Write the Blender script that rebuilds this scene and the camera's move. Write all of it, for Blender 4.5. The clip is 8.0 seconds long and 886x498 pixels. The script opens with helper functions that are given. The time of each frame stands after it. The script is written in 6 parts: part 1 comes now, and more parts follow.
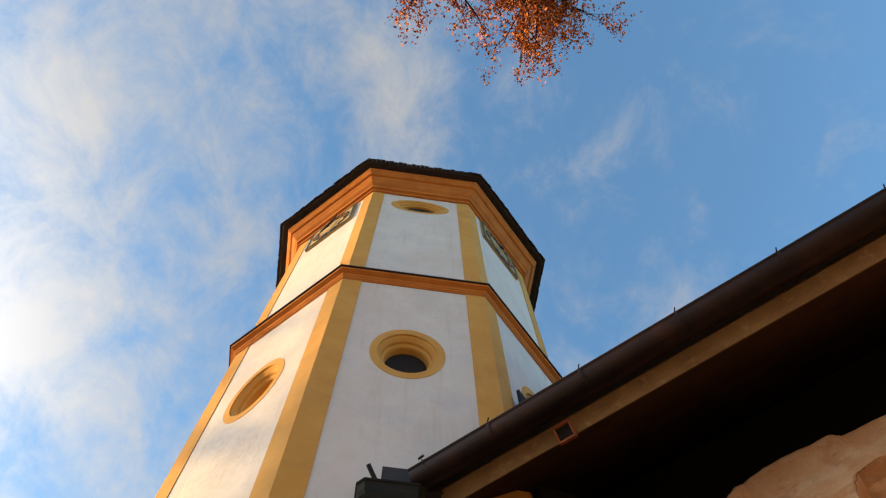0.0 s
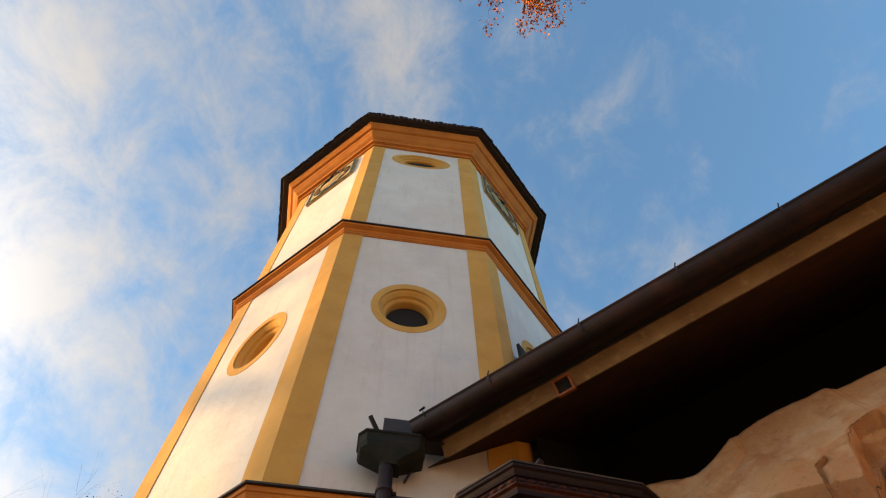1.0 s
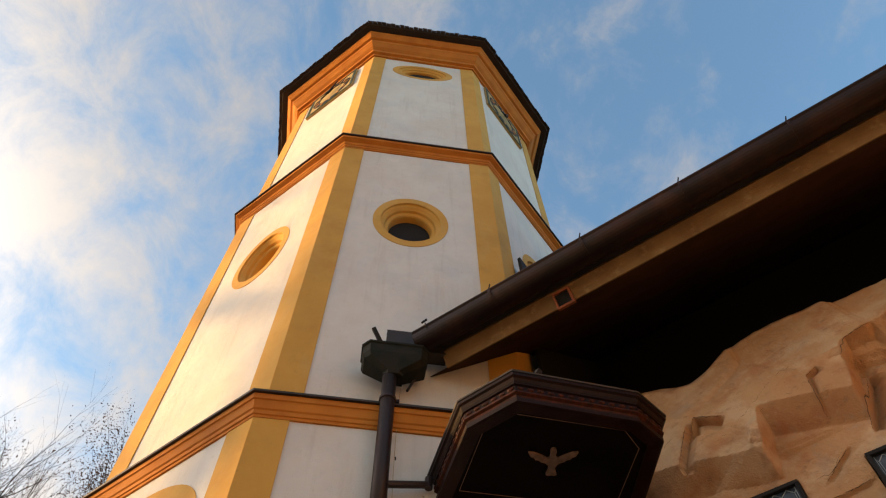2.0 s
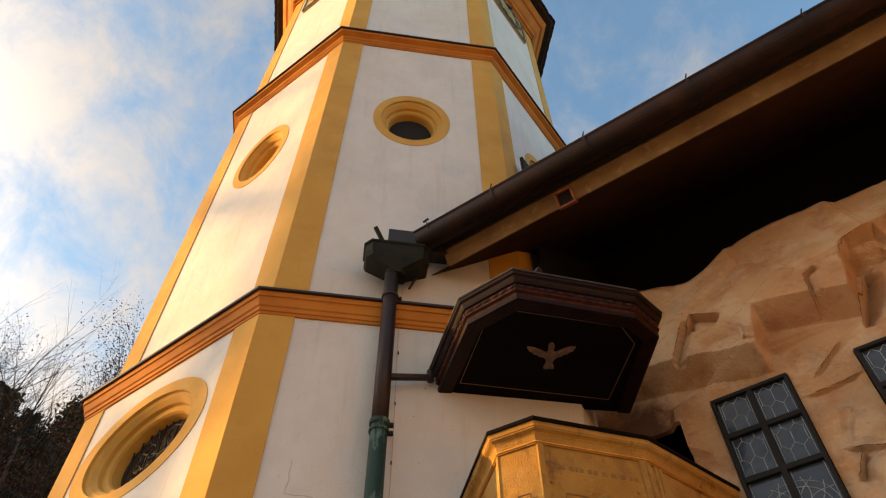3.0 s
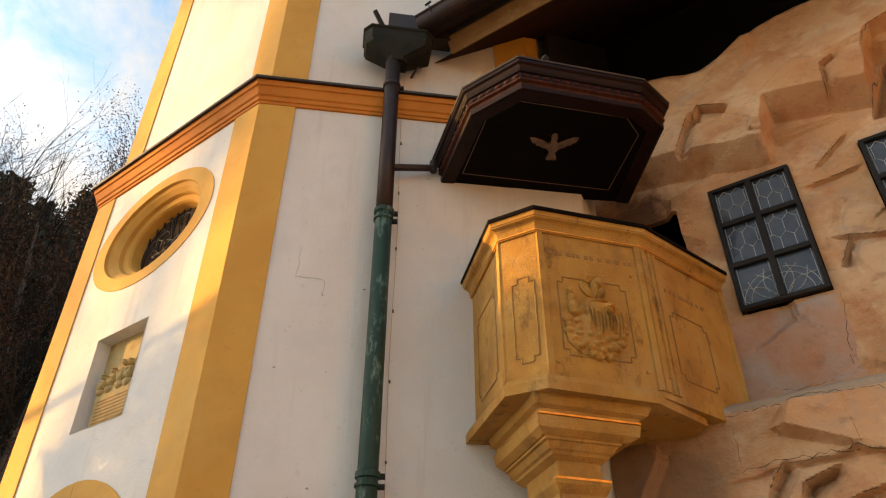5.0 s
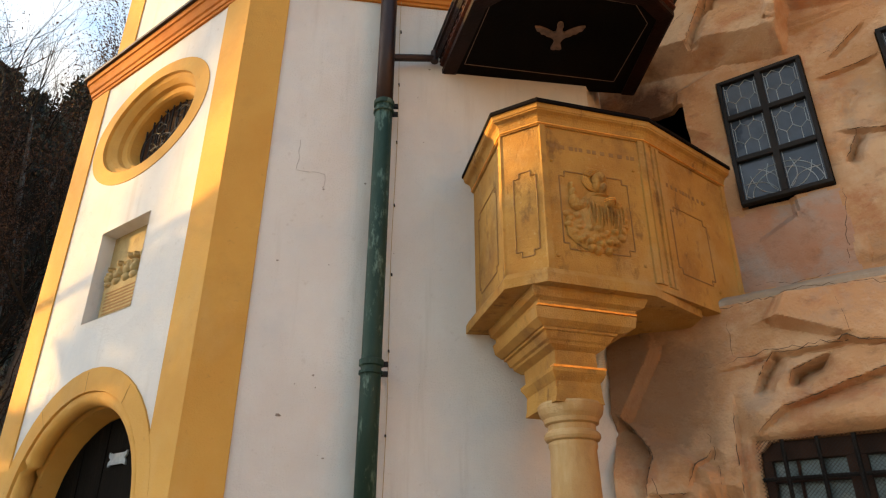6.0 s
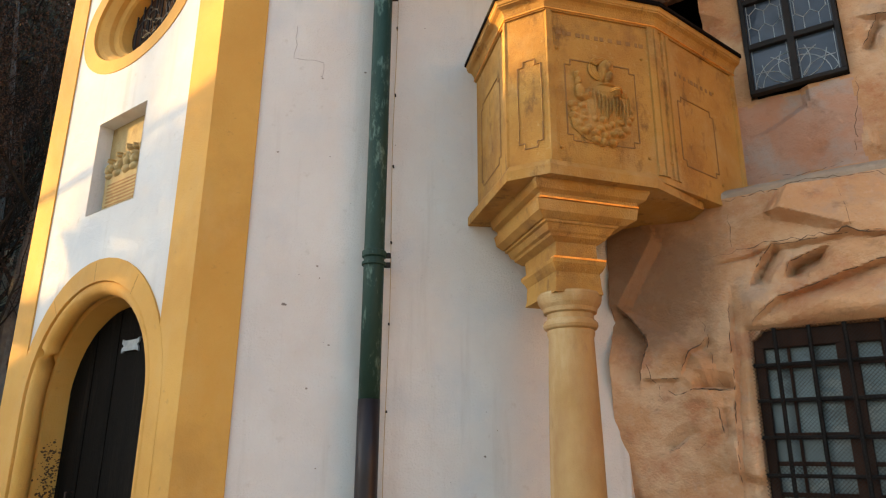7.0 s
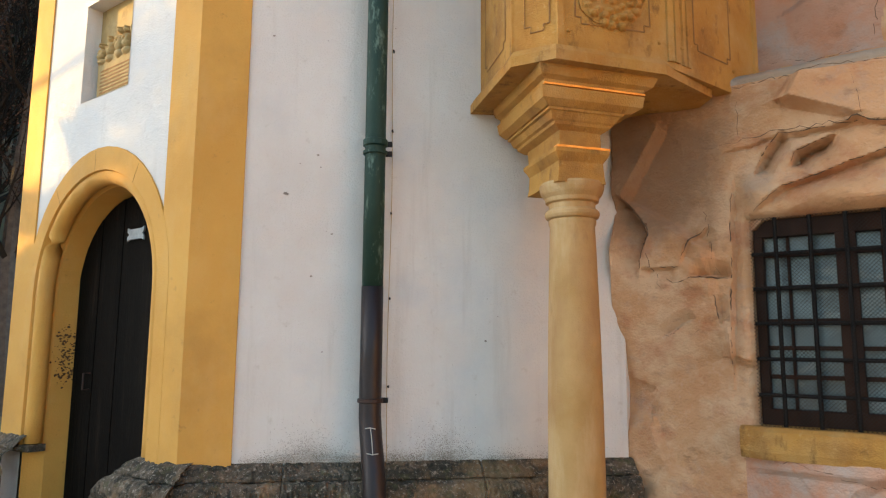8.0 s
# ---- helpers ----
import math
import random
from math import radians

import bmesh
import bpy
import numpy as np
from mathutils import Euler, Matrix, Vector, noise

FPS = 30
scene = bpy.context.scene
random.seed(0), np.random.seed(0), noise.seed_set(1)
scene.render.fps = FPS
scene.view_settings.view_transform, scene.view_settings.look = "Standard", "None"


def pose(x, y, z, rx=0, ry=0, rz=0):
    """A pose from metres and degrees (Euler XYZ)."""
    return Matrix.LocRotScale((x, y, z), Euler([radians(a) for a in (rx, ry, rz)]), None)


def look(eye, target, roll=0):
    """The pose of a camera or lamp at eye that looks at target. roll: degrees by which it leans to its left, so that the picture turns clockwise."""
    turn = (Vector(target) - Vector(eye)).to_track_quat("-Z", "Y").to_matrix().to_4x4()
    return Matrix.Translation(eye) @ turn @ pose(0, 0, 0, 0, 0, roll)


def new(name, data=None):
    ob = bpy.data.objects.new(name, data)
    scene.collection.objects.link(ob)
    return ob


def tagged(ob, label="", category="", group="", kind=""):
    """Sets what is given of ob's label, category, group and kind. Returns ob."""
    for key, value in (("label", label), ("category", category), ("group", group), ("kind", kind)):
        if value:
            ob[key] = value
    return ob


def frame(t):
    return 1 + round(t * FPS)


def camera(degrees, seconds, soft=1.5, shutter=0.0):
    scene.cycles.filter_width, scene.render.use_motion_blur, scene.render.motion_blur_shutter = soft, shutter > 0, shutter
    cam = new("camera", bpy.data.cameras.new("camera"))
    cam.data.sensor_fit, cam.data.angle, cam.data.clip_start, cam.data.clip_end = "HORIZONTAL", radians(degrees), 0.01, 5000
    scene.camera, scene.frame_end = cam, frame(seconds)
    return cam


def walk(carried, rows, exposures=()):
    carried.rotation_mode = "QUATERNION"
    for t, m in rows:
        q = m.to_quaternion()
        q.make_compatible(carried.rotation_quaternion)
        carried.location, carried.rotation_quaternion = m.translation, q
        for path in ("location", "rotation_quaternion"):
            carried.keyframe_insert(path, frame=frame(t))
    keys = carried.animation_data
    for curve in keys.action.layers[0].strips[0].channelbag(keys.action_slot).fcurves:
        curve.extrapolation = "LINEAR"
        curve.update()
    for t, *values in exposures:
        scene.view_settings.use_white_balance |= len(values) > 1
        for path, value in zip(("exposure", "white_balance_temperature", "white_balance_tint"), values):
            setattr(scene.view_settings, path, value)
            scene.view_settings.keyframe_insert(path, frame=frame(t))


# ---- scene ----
cam = camera(65.07, 8.0, soft=1.2)
EYE = (0.0, 0.0, 1.6)
ROWS = [(0, 160.663, 0.584, 0.196), (0.5, 159.758, 0.561, 0.174), (1, 156.955, 0.463, 0.128), (1.5, 153.631, 0.373, 0.143),
        (3, 141.632, 0.181, 0.19), (3.5, 137.39, 0.09, 0.191), (4, 133.113, 0.039, 0.21), (4.5, 128.821, -0.015, 0.249),
        (6, 115.799, -0.199, 0.313), (6.5, 111.404, -0.253, 0.367), (7, 106.919, -0.314, 0.446), (7.5, 102.308, -0.37, 0.528),
        (8, 97.813, -0.39, 0.599)]
walk(cam, [(t, pose(*EYE, rx, ry, rz)) for t, rx, ry, rz in ROWS],
     exposures=((0, 1.1, 7300, 13), (1.5, 1.16, 8150, 16), (3.5, 1.31, 9100, 18), (4.5, 1.54, 9000, 16), (6.0, 1.68, 7800, 11), (8, 2.05, 7000, 8)))

# ---- light: low evening sun from the left, partly clouded sky ----
SUN_AZ, SUN_EL = radians(170), radians(11)          # direction towards the sun, in the plan's own angle
sun_dir = Vector((math.cos(SUN_AZ) * math.cos(SUN_EL), math.sin(SUN_AZ) * math.cos(SUN_EL), math.sin(SUN_EL)))
sun = new("sun", bpy.data.lights.new("sun", "SUN"))
sun.data.energy, sun.data.angle, sun.data.color = 3.9, radians(0.5), (1.0, 0.64, 0.22)
sun.matrix_world = look(sun_dir * 60, (0, 0, 0))

world = bpy.data.worlds.new("evening_sky")
scene.world = world
world.use_nodes = True


def build_world():
    nt = world.node_tree
    nt.nodes.clear()
    N, L = nt.nodes.new, nt.links.new
    out, bg = N("ShaderNodeOutputWorld"), N("ShaderNodeBackground")
    sky = N("ShaderNodeTexSky")
    sky.sky_type, sky.sun_disc = "NISHITA", False
    sky.sun_elevation, sky.sun_rotation = SUN_EL, math.pi / 2 - SUN_AZ
    sky.air_density, sky.dust_density, sky.ozone_density = 1.0, 0.6, 2.5
    co = N("ShaderNodeTexCoord")
    mp = N("ShaderNodeMapping")
    mp.inputs["Rotation"].default_value = (0.2, 0.35, 0.5)
    mp.inputs["Scale"].default_value = (2.3, 1.9, 2.1)
    L(co.outputs["Generated"], mp.inputs["Vector"])
    big, fine = N("ShaderNodeTexNoise"), N("ShaderNodeTexNoise")
    for n, s, d, r in ((big, 1.15, 3, 0.5), (fine, 4.4, 10, 0.65)):
        n.inputs["Scale"].default_value, n.inputs["Detail"].default_value, n.inputs["Roughness"].default_value = s, d, r
        n.inputs["Distortion"].default_value = 0.35
        L(mp.outputs[0], n.inputs["Vector"])
    sep = N("ShaderNodeSeparateXYZ")
    L(co.outputs["Generated"], sep.inputs[0])

    def mathn(op, a, b, c=None):
        n = N("ShaderNodeMath")
        n.operation = op
        for i, v in enumerate((a, b, c)):
            if v is None:
                continue
            if isinstance(v, (int, float)):
                n.inputs[i].default_value = v
            else:
                L(v, n.inputs[i])
        return n.outputs[0]
    mix = mathn("MULTIPLY_ADD", big.outputs[0], 0.6, mathn("MULTIPLY", fine.outputs[0], 0.85))
    west = mathn("MULTIPLY_ADD", sep.outputs[0], -0.26, mix)       # thicker towards the sun's side
    low = mathn("MULTIPLY_ADD", sep.outputs[2], -0.12, west)
    ramp = N("ShaderNodeMapRange")
    ramp.interpolation_type = "SMOOTHSTEP"
    ramp.inputs["From Min"].default_value, ramp.inputs["From Max"].default_value = 0.47, 0.99
    L(low, ramp.inputs["Value"])
    blue = N("ShaderNodeMix")
    blue.data_type = "RGBA"
    blue.blend_type = "MULTIPLY"
    blue.inputs[0].default_value = 1.0
    L(sky.outputs[0], blue.inputs[6])
    blue.inputs[7].default_value = (1.22, 1.68, 1.79, 1)
    cloud = N("ShaderNodeMix")
    cloud.data_type = "RGBA"
    cloud.clamp_factor = True
    L(ramp.outputs[0], cloud.inputs[0])
    L(blue.outputs[2], cloud.inputs[6])
    dot = N("ShaderNodeVectorMath")
    dot.operation = "DOT_PRODUCT"
    L(co.outputs["Generated"], dot.inputs[0])
    dot.inputs[1].default_value = tuple(sun_dir)
    glow = mathn("MULTIPLY_ADD", mathn("POWER", mathn("MAXIMUM", dot.outputs["Value"], 0.0), 7.0), 20.0, 2.15)   # clouds near the sun are brighter
    tone = N("ShaderNodeMix")
    tone.data_type, tone.blend_type = "RGBA", "MULTIPLY"
    tone.inputs[0].default_value = 1.0
    tone.inputs[6].default_value = (0.89, 0.965, 1.06, 1)
    L(glow, tone.inputs[7])
    L(tone.outputs[2], cloud.inputs[7])
    L(cloud.outputs[2], bg.inputs[0])
    bg.inputs[1].default_value = 0.12
    L(bg.outputs[0], out.inputs[0])


build_world()


# ---- materials ----
def material(name, base, dark, rough=0.85, scale=3.0, fine=60.0, bump=0.15, metal=0.0, stain=None, stain_amount=0.3, stain_scale=1.2,
             island=0.0, stretch=(1, 1, 1), spec=0.4, lumps=0.0, layers=(), spots=()):
    m = bpy.data.materials.new(name)
    m.use_nodes = True
    nt = m.node_tree
    N, L = nt.nodes.new, nt.links.new
    bs = nt.nodes["Principled BSDF"]
    co, mp = N("ShaderNodeTexCoord"), N("ShaderNodeMapping")
    mp.inputs["Scale"].default_value = stretch
    geo = N("ShaderNodeNewGeometry")
    L(geo.outputs["Position"], mp.inputs["Vector"])

    def noise_tex(s, detail=6, rgh=0.6):
        n = N("ShaderNodeTexNoise")
        n.inputs["Scale"].default_value, n.inputs["Detail"].default_value, n.inputs["Roughness"].default_value = s, detail, rgh
        L(mp.outputs[0], n.inputs["Vector"])
        return n.outputs[0]
    big, small = noise_tex(scale), noise_tex(fine, 4)
    ramp = N("ShaderNodeMapRange")
    ramp.inputs["From Min"].default_value, ramp.inputs["From Max"].default_value = 0.35, 0.68
    L(big, ramp.inputs["Value"])
    mix = N("ShaderNodeMix")
    mix.data_type = "RGBA"
    L(ramp.outputs[0], mix.inputs[0])
    mix.inputs[6].default_value, mix.inputs[7].default_value = (*base, 1), (*dark, 1)
    col = mix.outputs[2]
    if stain:
        sn = noise_tex(stain_scale, 8, 0.7)
        sr = N("ShaderNodeMapRange")
        sr.inputs["From Min"].default_value, sr.inputs["From Max"].default_value = 0.54, 0.66
        sr.inputs["To Max"].default_value = stain_amount
        L(sn, sr.inputs["Value"])
        sm = N("ShaderNodeMix")
        sm.data_type = "RGBA"
        L(sr.outputs[0], sm.inputs[0])
        L(col, sm.inputs[6])
        sm.inputs[7].default_value = (*stain, 1)
        col = sm.outputs[2]
    for tint, amount, lscale, lo, hi, lstretch in layers:
        lm, ln, lr, lx = N("ShaderNodeMapping"), N("ShaderNodeTexNoise"), N("ShaderNodeMapRange"), N("ShaderNodeMix")
        lm.inputs["Scale"].default_value, lm.inputs["Location"].default_value = lstretch, (lscale, 3.7 * lo, amount)
        ln.inputs["Scale"].default_value, ln.inputs["Detail"].default_value, ln.inputs["Roughness"].default_value = lscale, 8, 0.65
        lr.inputs["From Min"].default_value, lr.inputs["From Max"].default_value, lr.inputs["To Max"].default_value = lo, hi, amount
        lx.data_type = "RGBA"
        L(geo.outputs["Position"], lm.inputs["Vector"])
        L(lm.outputs[0], ln.inputs["Vector"])
        L(ln.outputs[0], lr.inputs["Value"])
        L(lr.outputs[0], lx.inputs[0])
        L(col, lx.inputs[6])
        lx.inputs[7].default_value = (*tint, 1)
        col = lx.outputs[2]
    for centre, reach, tint, amount in spots:      # single ragged patches, grime and shade in one colour
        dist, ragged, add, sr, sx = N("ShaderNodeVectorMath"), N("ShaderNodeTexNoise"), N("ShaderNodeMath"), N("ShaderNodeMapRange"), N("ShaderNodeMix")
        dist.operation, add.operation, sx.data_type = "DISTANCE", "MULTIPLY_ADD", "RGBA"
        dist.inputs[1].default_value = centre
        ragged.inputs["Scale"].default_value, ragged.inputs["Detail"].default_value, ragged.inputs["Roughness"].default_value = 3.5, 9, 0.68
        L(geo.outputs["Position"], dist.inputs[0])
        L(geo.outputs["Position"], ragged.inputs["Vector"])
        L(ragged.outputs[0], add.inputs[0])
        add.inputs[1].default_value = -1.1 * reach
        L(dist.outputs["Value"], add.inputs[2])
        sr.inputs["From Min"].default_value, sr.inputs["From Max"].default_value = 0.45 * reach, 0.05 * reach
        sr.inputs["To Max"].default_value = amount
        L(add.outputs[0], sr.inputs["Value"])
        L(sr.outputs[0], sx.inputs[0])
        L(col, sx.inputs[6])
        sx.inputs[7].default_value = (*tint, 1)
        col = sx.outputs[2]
    if island:
        hv, mr = N("ShaderNodeHueSaturation"), N("ShaderNodeMapRange")
        L(geo.outputs["Random Per Island"], mr.inputs["Value"])
        mr.inputs["To Min"].default_value, mr.inputs["To Max"].default_value = 1 - island, 1 + island
        L(mr.outputs[0], hv.inputs["Value"])
        L(col, hv.inputs["Color"])
        col = hv.outputs[0]
    L(col, bs.inputs["Base Color"])
    rr = N("ShaderNodeMapRange")
    rr.inputs["To Min"].default_value, rr.inputs["To Max"].default_value = max(0.05, rough - 0.12), min(1, rough + 0.12)
    L(small, rr.inputs["Value"])
    L(rr.outputs[0], bs.inputs["Roughness"])
    bs.inputs["Metallic"].default_value = metal
    bs.inputs["Specular IOR Level"].default_value = spec
    height = small
    if lumps:
        ad = N("ShaderNodeMath")
        ad.operation = "MULTIPLY_ADD"
        L(noise_tex(5.0, 5), ad.inputs[0])
        ad.inputs[1].default_value = lumps
        L(small, ad.inputs[2])
        height = ad.outputs[0]
    bp = N("ShaderNodeBump")
    bp.inputs["Strength"].default_value, bp.inputs["Distance"].default_value = bump, 0.02
    L(height, bp.inputs["Height"])
    L(bp.outputs[0], bs.inputs["Normal"])
    return m


PLASTER = material("white_plaster", (0.66, 0.63, 0.60), (0.60, 0.56, 0.53), 0.9, 1.3, 90, 0.4, lumps=3.0,
                   layers=(((0.56, 0.44, 0.37), 0.38, 0.7, 0.47, 0.68, (1, 1, 0.6)), ((0.52, 0.53, 0.55), 0.5, 1.6, 0.5, 0.66, (1, 1, 1)),
                           ((0.40, 0.34, 0.29), 0.28, 1.1, 0.55, 0.7, (7, 7, 0.45)), ((0.42, 0.36, 0.31), 0.35, 14, 0.62, 0.72, (1, 1, 1))))
OCHRE = material("ochre_paint", (0.602, 0.315, 0.07), (0.536, 0.263, 0.053), 0.88, 1.7, 90, 0.25, lumps=1.8,
                 layers=(((0.338, 0.169, 0.047), 0.4, 1.3, 0.52, 0.7, (1, 1, 1)), ((0.583, 0.338, 0.113), 0.4, 2.6, 0.52, 0.68, (1, 1, 0.5)), ((0.235, 0.122, 0.047), 0.35, 16, 0.63, 0.72, (1, 1, 1))))
MOULD = material("cornice_paint", (0.52, 0.176, 0.026), (0.42, 0.123, 0.016), 0.85, 3, 80, 0.2)
SHEET = material("dark_sheet_metal", (0.035, 0.028, 0.025), (0.05, 0.036, 0.03), 0.5, 4, 60, 0.1, metal=0.4)
SHINGLE = material("wood_shingle", (0.018, 0.012, 0.010), (0.03, 0.02, 0.016), 0.9, 6, 70, 0.4, island=0.35)
COPPER = material("aged_copper_gutter", (0.015, 0.004, 0.003), (0.007, 0.003, 0.002), 0.45, 5, 60, 0.1, metal=0.15, spec=0.25,
                  layers=(((0.035, 0.011, 0.005), 0.5, 3.0, 0.52, 0.66, (1, 1, 1)),))
PIPE_DARK = material("brown_copper", (0.03, 0.02, 0.019), (0.05, 0.028, 0.024), 0.5, 4, 60, 0.1, metal=0.5, stretch=(1, 1, 0.3))
PIPE_GREEN = material("verdigris_copper", (0.012, 0.034, 0.026), (0.02, 0.05, 0.038), 0.6, 5, 50, 0.15, metal=0.1, stain=(0.16, 0.24, 0.195), stain_amount=0.75, stain_scale=14, stretch=(1, 1, 0.35), spec=0.25)
SANDSTONE = material("yellow_sandstone", (0.487, 0.254, 0.059), (0.378, 0.172, 0.036), 0.9, 3.0, 120, 0.6, lumps=2.0,
                     layers=(((0.524, 0.344, 0.144), 0.55, 1.9, 0.5, 0.66, (1, 1, 0.7)), ((0.226, 0.099, 0.03), 0.65, 3.1, 0.52, 0.68, (1, 1, 1)), ((0.118, 0.051, 0.019), 0.65, 9, 0.57, 0.68, (1, 1, 0.5)), ((0.541, 0.361, 0.151), 0.4, 30, 0.6, 0.7, (1, 1, 1))))
COLUMN = material("veined_sandstone", (0.46, 0.285, 0.12), (0.37, 0.21, 0.07), 0.8, 3.5, 110, 0.25, lumps=0.6,
                  layers=(((0.32, 0.16, 0.07), 0.6, 2.6, 0.5, 0.66, (1, 1, 0.3)), ((0.56, 0.42, 0.24), 0.5, 3.6, 0.5, 0.64, (1, 1, 0.22)), ((0.22, 0.12, 0.06), 0.35, 11, 0.6, 0.7, (1, 1, 0.4))))
GILT = material("gilding", (0.85, 0.40, 0.09), (0.62, 0.26, 0.05), 0.42, 14, 120, 0.2, metal=0.8)
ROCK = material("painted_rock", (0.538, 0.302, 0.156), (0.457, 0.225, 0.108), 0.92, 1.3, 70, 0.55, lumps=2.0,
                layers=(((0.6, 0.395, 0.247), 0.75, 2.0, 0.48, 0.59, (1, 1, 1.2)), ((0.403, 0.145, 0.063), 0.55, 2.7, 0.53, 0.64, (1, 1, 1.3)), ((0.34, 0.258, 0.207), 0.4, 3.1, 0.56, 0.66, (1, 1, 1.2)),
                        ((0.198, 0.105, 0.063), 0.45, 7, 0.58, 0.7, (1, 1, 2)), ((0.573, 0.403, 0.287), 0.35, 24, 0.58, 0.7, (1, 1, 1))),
                # below the pulpit and under the canopy: grime plus shade put into colour
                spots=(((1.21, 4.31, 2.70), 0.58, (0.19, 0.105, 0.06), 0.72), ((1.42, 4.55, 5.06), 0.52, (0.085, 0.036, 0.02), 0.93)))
PINK = material("pink_plaster", (0.45, 0.207, 0.117), (0.468, 0.315, 0.243), 0.92, 2.0, 80, 0.4, lumps=1.8,
                layers=(((0.378, 0.324, 0.288), 0.7, 2.6, 0.5, 0.62, (1, 1, 1)), ((0.27, 0.135, 0.081), 0.5, 6, 0.57, 0.7, (1, 1, 1))))
LEDGE = material("grey_ledge_stone", (0.289, 0.23, 0.183), (0.391, 0.281, 0.191), 0.95, 2.6, 70, 0.6, lumps=2.5,
                 layers=(((0.136, 0.111, 0.089), 0.6, 4, 0.55, 0.68, (1, 1, 1)), ((0.442, 0.374, 0.306), 0.5, 7, 0.55, 0.66, (1, 1, 1))))
CARVED = material("worn_red_carving", (0.075, 0.017, 0.007), (0.02, 0.006, 0.003), 0.5, 18, 60, 0.3, spec=0.15)
DARKWOOD = material("dark_stained_wood", (0.018, 0.0045, 0.0024), (0.008, 0.0022, 0.0014), 0.45, 6, 60, 0.25, stretch=(1, 1, 6), spec=0.15)
SOFFIT = material("soffit_boards", (0.055, 0.024, 0.012), (0.032, 0.0145, 0.008), 0.85, 3, 60, 0.2, spec=0.12)
FASCIA = material("cream_fascia", (0.25, 0.145, 0.062), (0.18, 0.095, 0.038), 0.85, 3, 70, 0.25, spec=0.25,
                  layers=(((0.13, 0.06, 0.025), 0.6, 2.2, 0.52, 0.68, (1, 1, 1)), ((0.40, 0.28, 0.15), 0.4, 9, 0.56, 0.68, (1, 1, 1))))
REDWOOD = material("red_vent_frame", (0.30, 0.085, 0.03), (0.20, 0.05, 0.02), 0.7, 8, 60, 0.1)
BLACK = material("black_iron", (0.007, 0.006, 0.006), (0.016, 0.011, 0.009), 0.6, 9, 70, 0.1, spec=0.25)
DOORWOOD = material("weathered_door_wood", (0.006, 0.0042, 0.003), (0.003, 0.0022, 0.0017), 0.85, 5, 60, 0.3, stretch=(3, 3, 0.3), spec=0.08,
                    layers=(((0.032, 0.021, 0.015), 0.4, 3, 0.54, 0.7, (6, 6, 0.4)),))
LEAD = material("lead_came", (0.33, 0.37, 0.40), (0.22, 0.25, 0.27), 0.5, 20, 60, 0.1)
SOCLE = material("mossy_socle_stone", (0.135, 0.098, 0.066), (0.062, 0.047, 0.033), 0.95, 9, 45, 1.0, lumps=3,
                 layers=(((0.028, 0.026, 0.017), 0.85, 4, 0.46, 0.58, (1, 1, 2.5)), ((0.30, 0.25, 0.20), 0.75, 38, 0.56, 0.64, (1, 1, 1)), ((0.02, 0.02, 0.014), 0.8, 24, 0.52, 0.6, (1, 1, 1)),
                         ((0.30, 0.175, 0.085), 0.55, 2.2, 0.54, 0.64, (1, 1, 1)), ((0.075, 0.075, 0.028), 0.5, 12, 0.54, 0.64, (1, 1, 1)), ((0.40, 0.35, 0.30), 0.6, 75, 0.6, 0.66, (1, 1, 1))))
# near-black colour stands in for unlit depth behind openings
INSIDE = material("unlit_interior_black", (0.008, 0.007, 0.007), (0.012, 0.01, 0.009), 0.9, 3)
PALE = material("pale_plate", (0.42, 0.40, 0.36), (0.34, 0.32, 0.28), 0.6, 14)
RELIEF = material("relief_limestone", (0.44, 0.32, 0.15), (0.34, 0.23, 0.10), 0.9, 8, 100, 0.3, stain=(0.16, 0.10, 0.05), stain_amount=0.5, stain_scale=6)
BLACKWOOD = material("black_stained_boards", (0.0035, 0.0022, 0.0016), (0.006, 0.0032, 0.002), 0.7, 3, 60, 0.2, stretch=(1, 1, 4), spec=0.06)
DOVE = material("pale_emblem_paint", (0.20, 0.125, 0.095), (0.11, 0.07, 0.055), 0.8, 20)
BARK = material("bark", (0.045, 0.034, 0.028), (0.08, 0.06, 0.05), 0.95, 8, 40, 0.6)
TWIG = material("dark_twigs", (0.014, 0.010, 0.008), (0.024, 0.018, 0.015), 0.95, 3, spec=0.05)
NEEDLE = material("evergreen_needles", (0.028, 0.028, 0.016), (0.055, 0.046, 0.028), 0.8, 2, island=0.4)
RUST_LEAF = material("rust_red_leaves", (0.48, 0.15, 0.03), (0.36, 0.10, 0.02), 0.7, 6, island=0.35)
BROWN_LEAF = material("brown_leaves", (0.06, 0.03, 0.02), (0.04, 0.022, 0.016), 0.85, 6, island=0.4, spec=0.15)
GRASS = material("autumn_hillside", (0.09, 0.08, 0.035), (0.11, 0.06, 0.035), 0.95, 0.8, 30, 0.5, stain=(0.05, 0.05, 0.03), stain_amount=0.6)
# unseen yard surface; pale sandy colour picked to bounce warm sunlight upwards
YARD = material("sandy_bounce_yard", (0.42, 0.33, 0.23), (0.34, 0.26, 0.175), 0.95, 0.7, 50, 0.5)


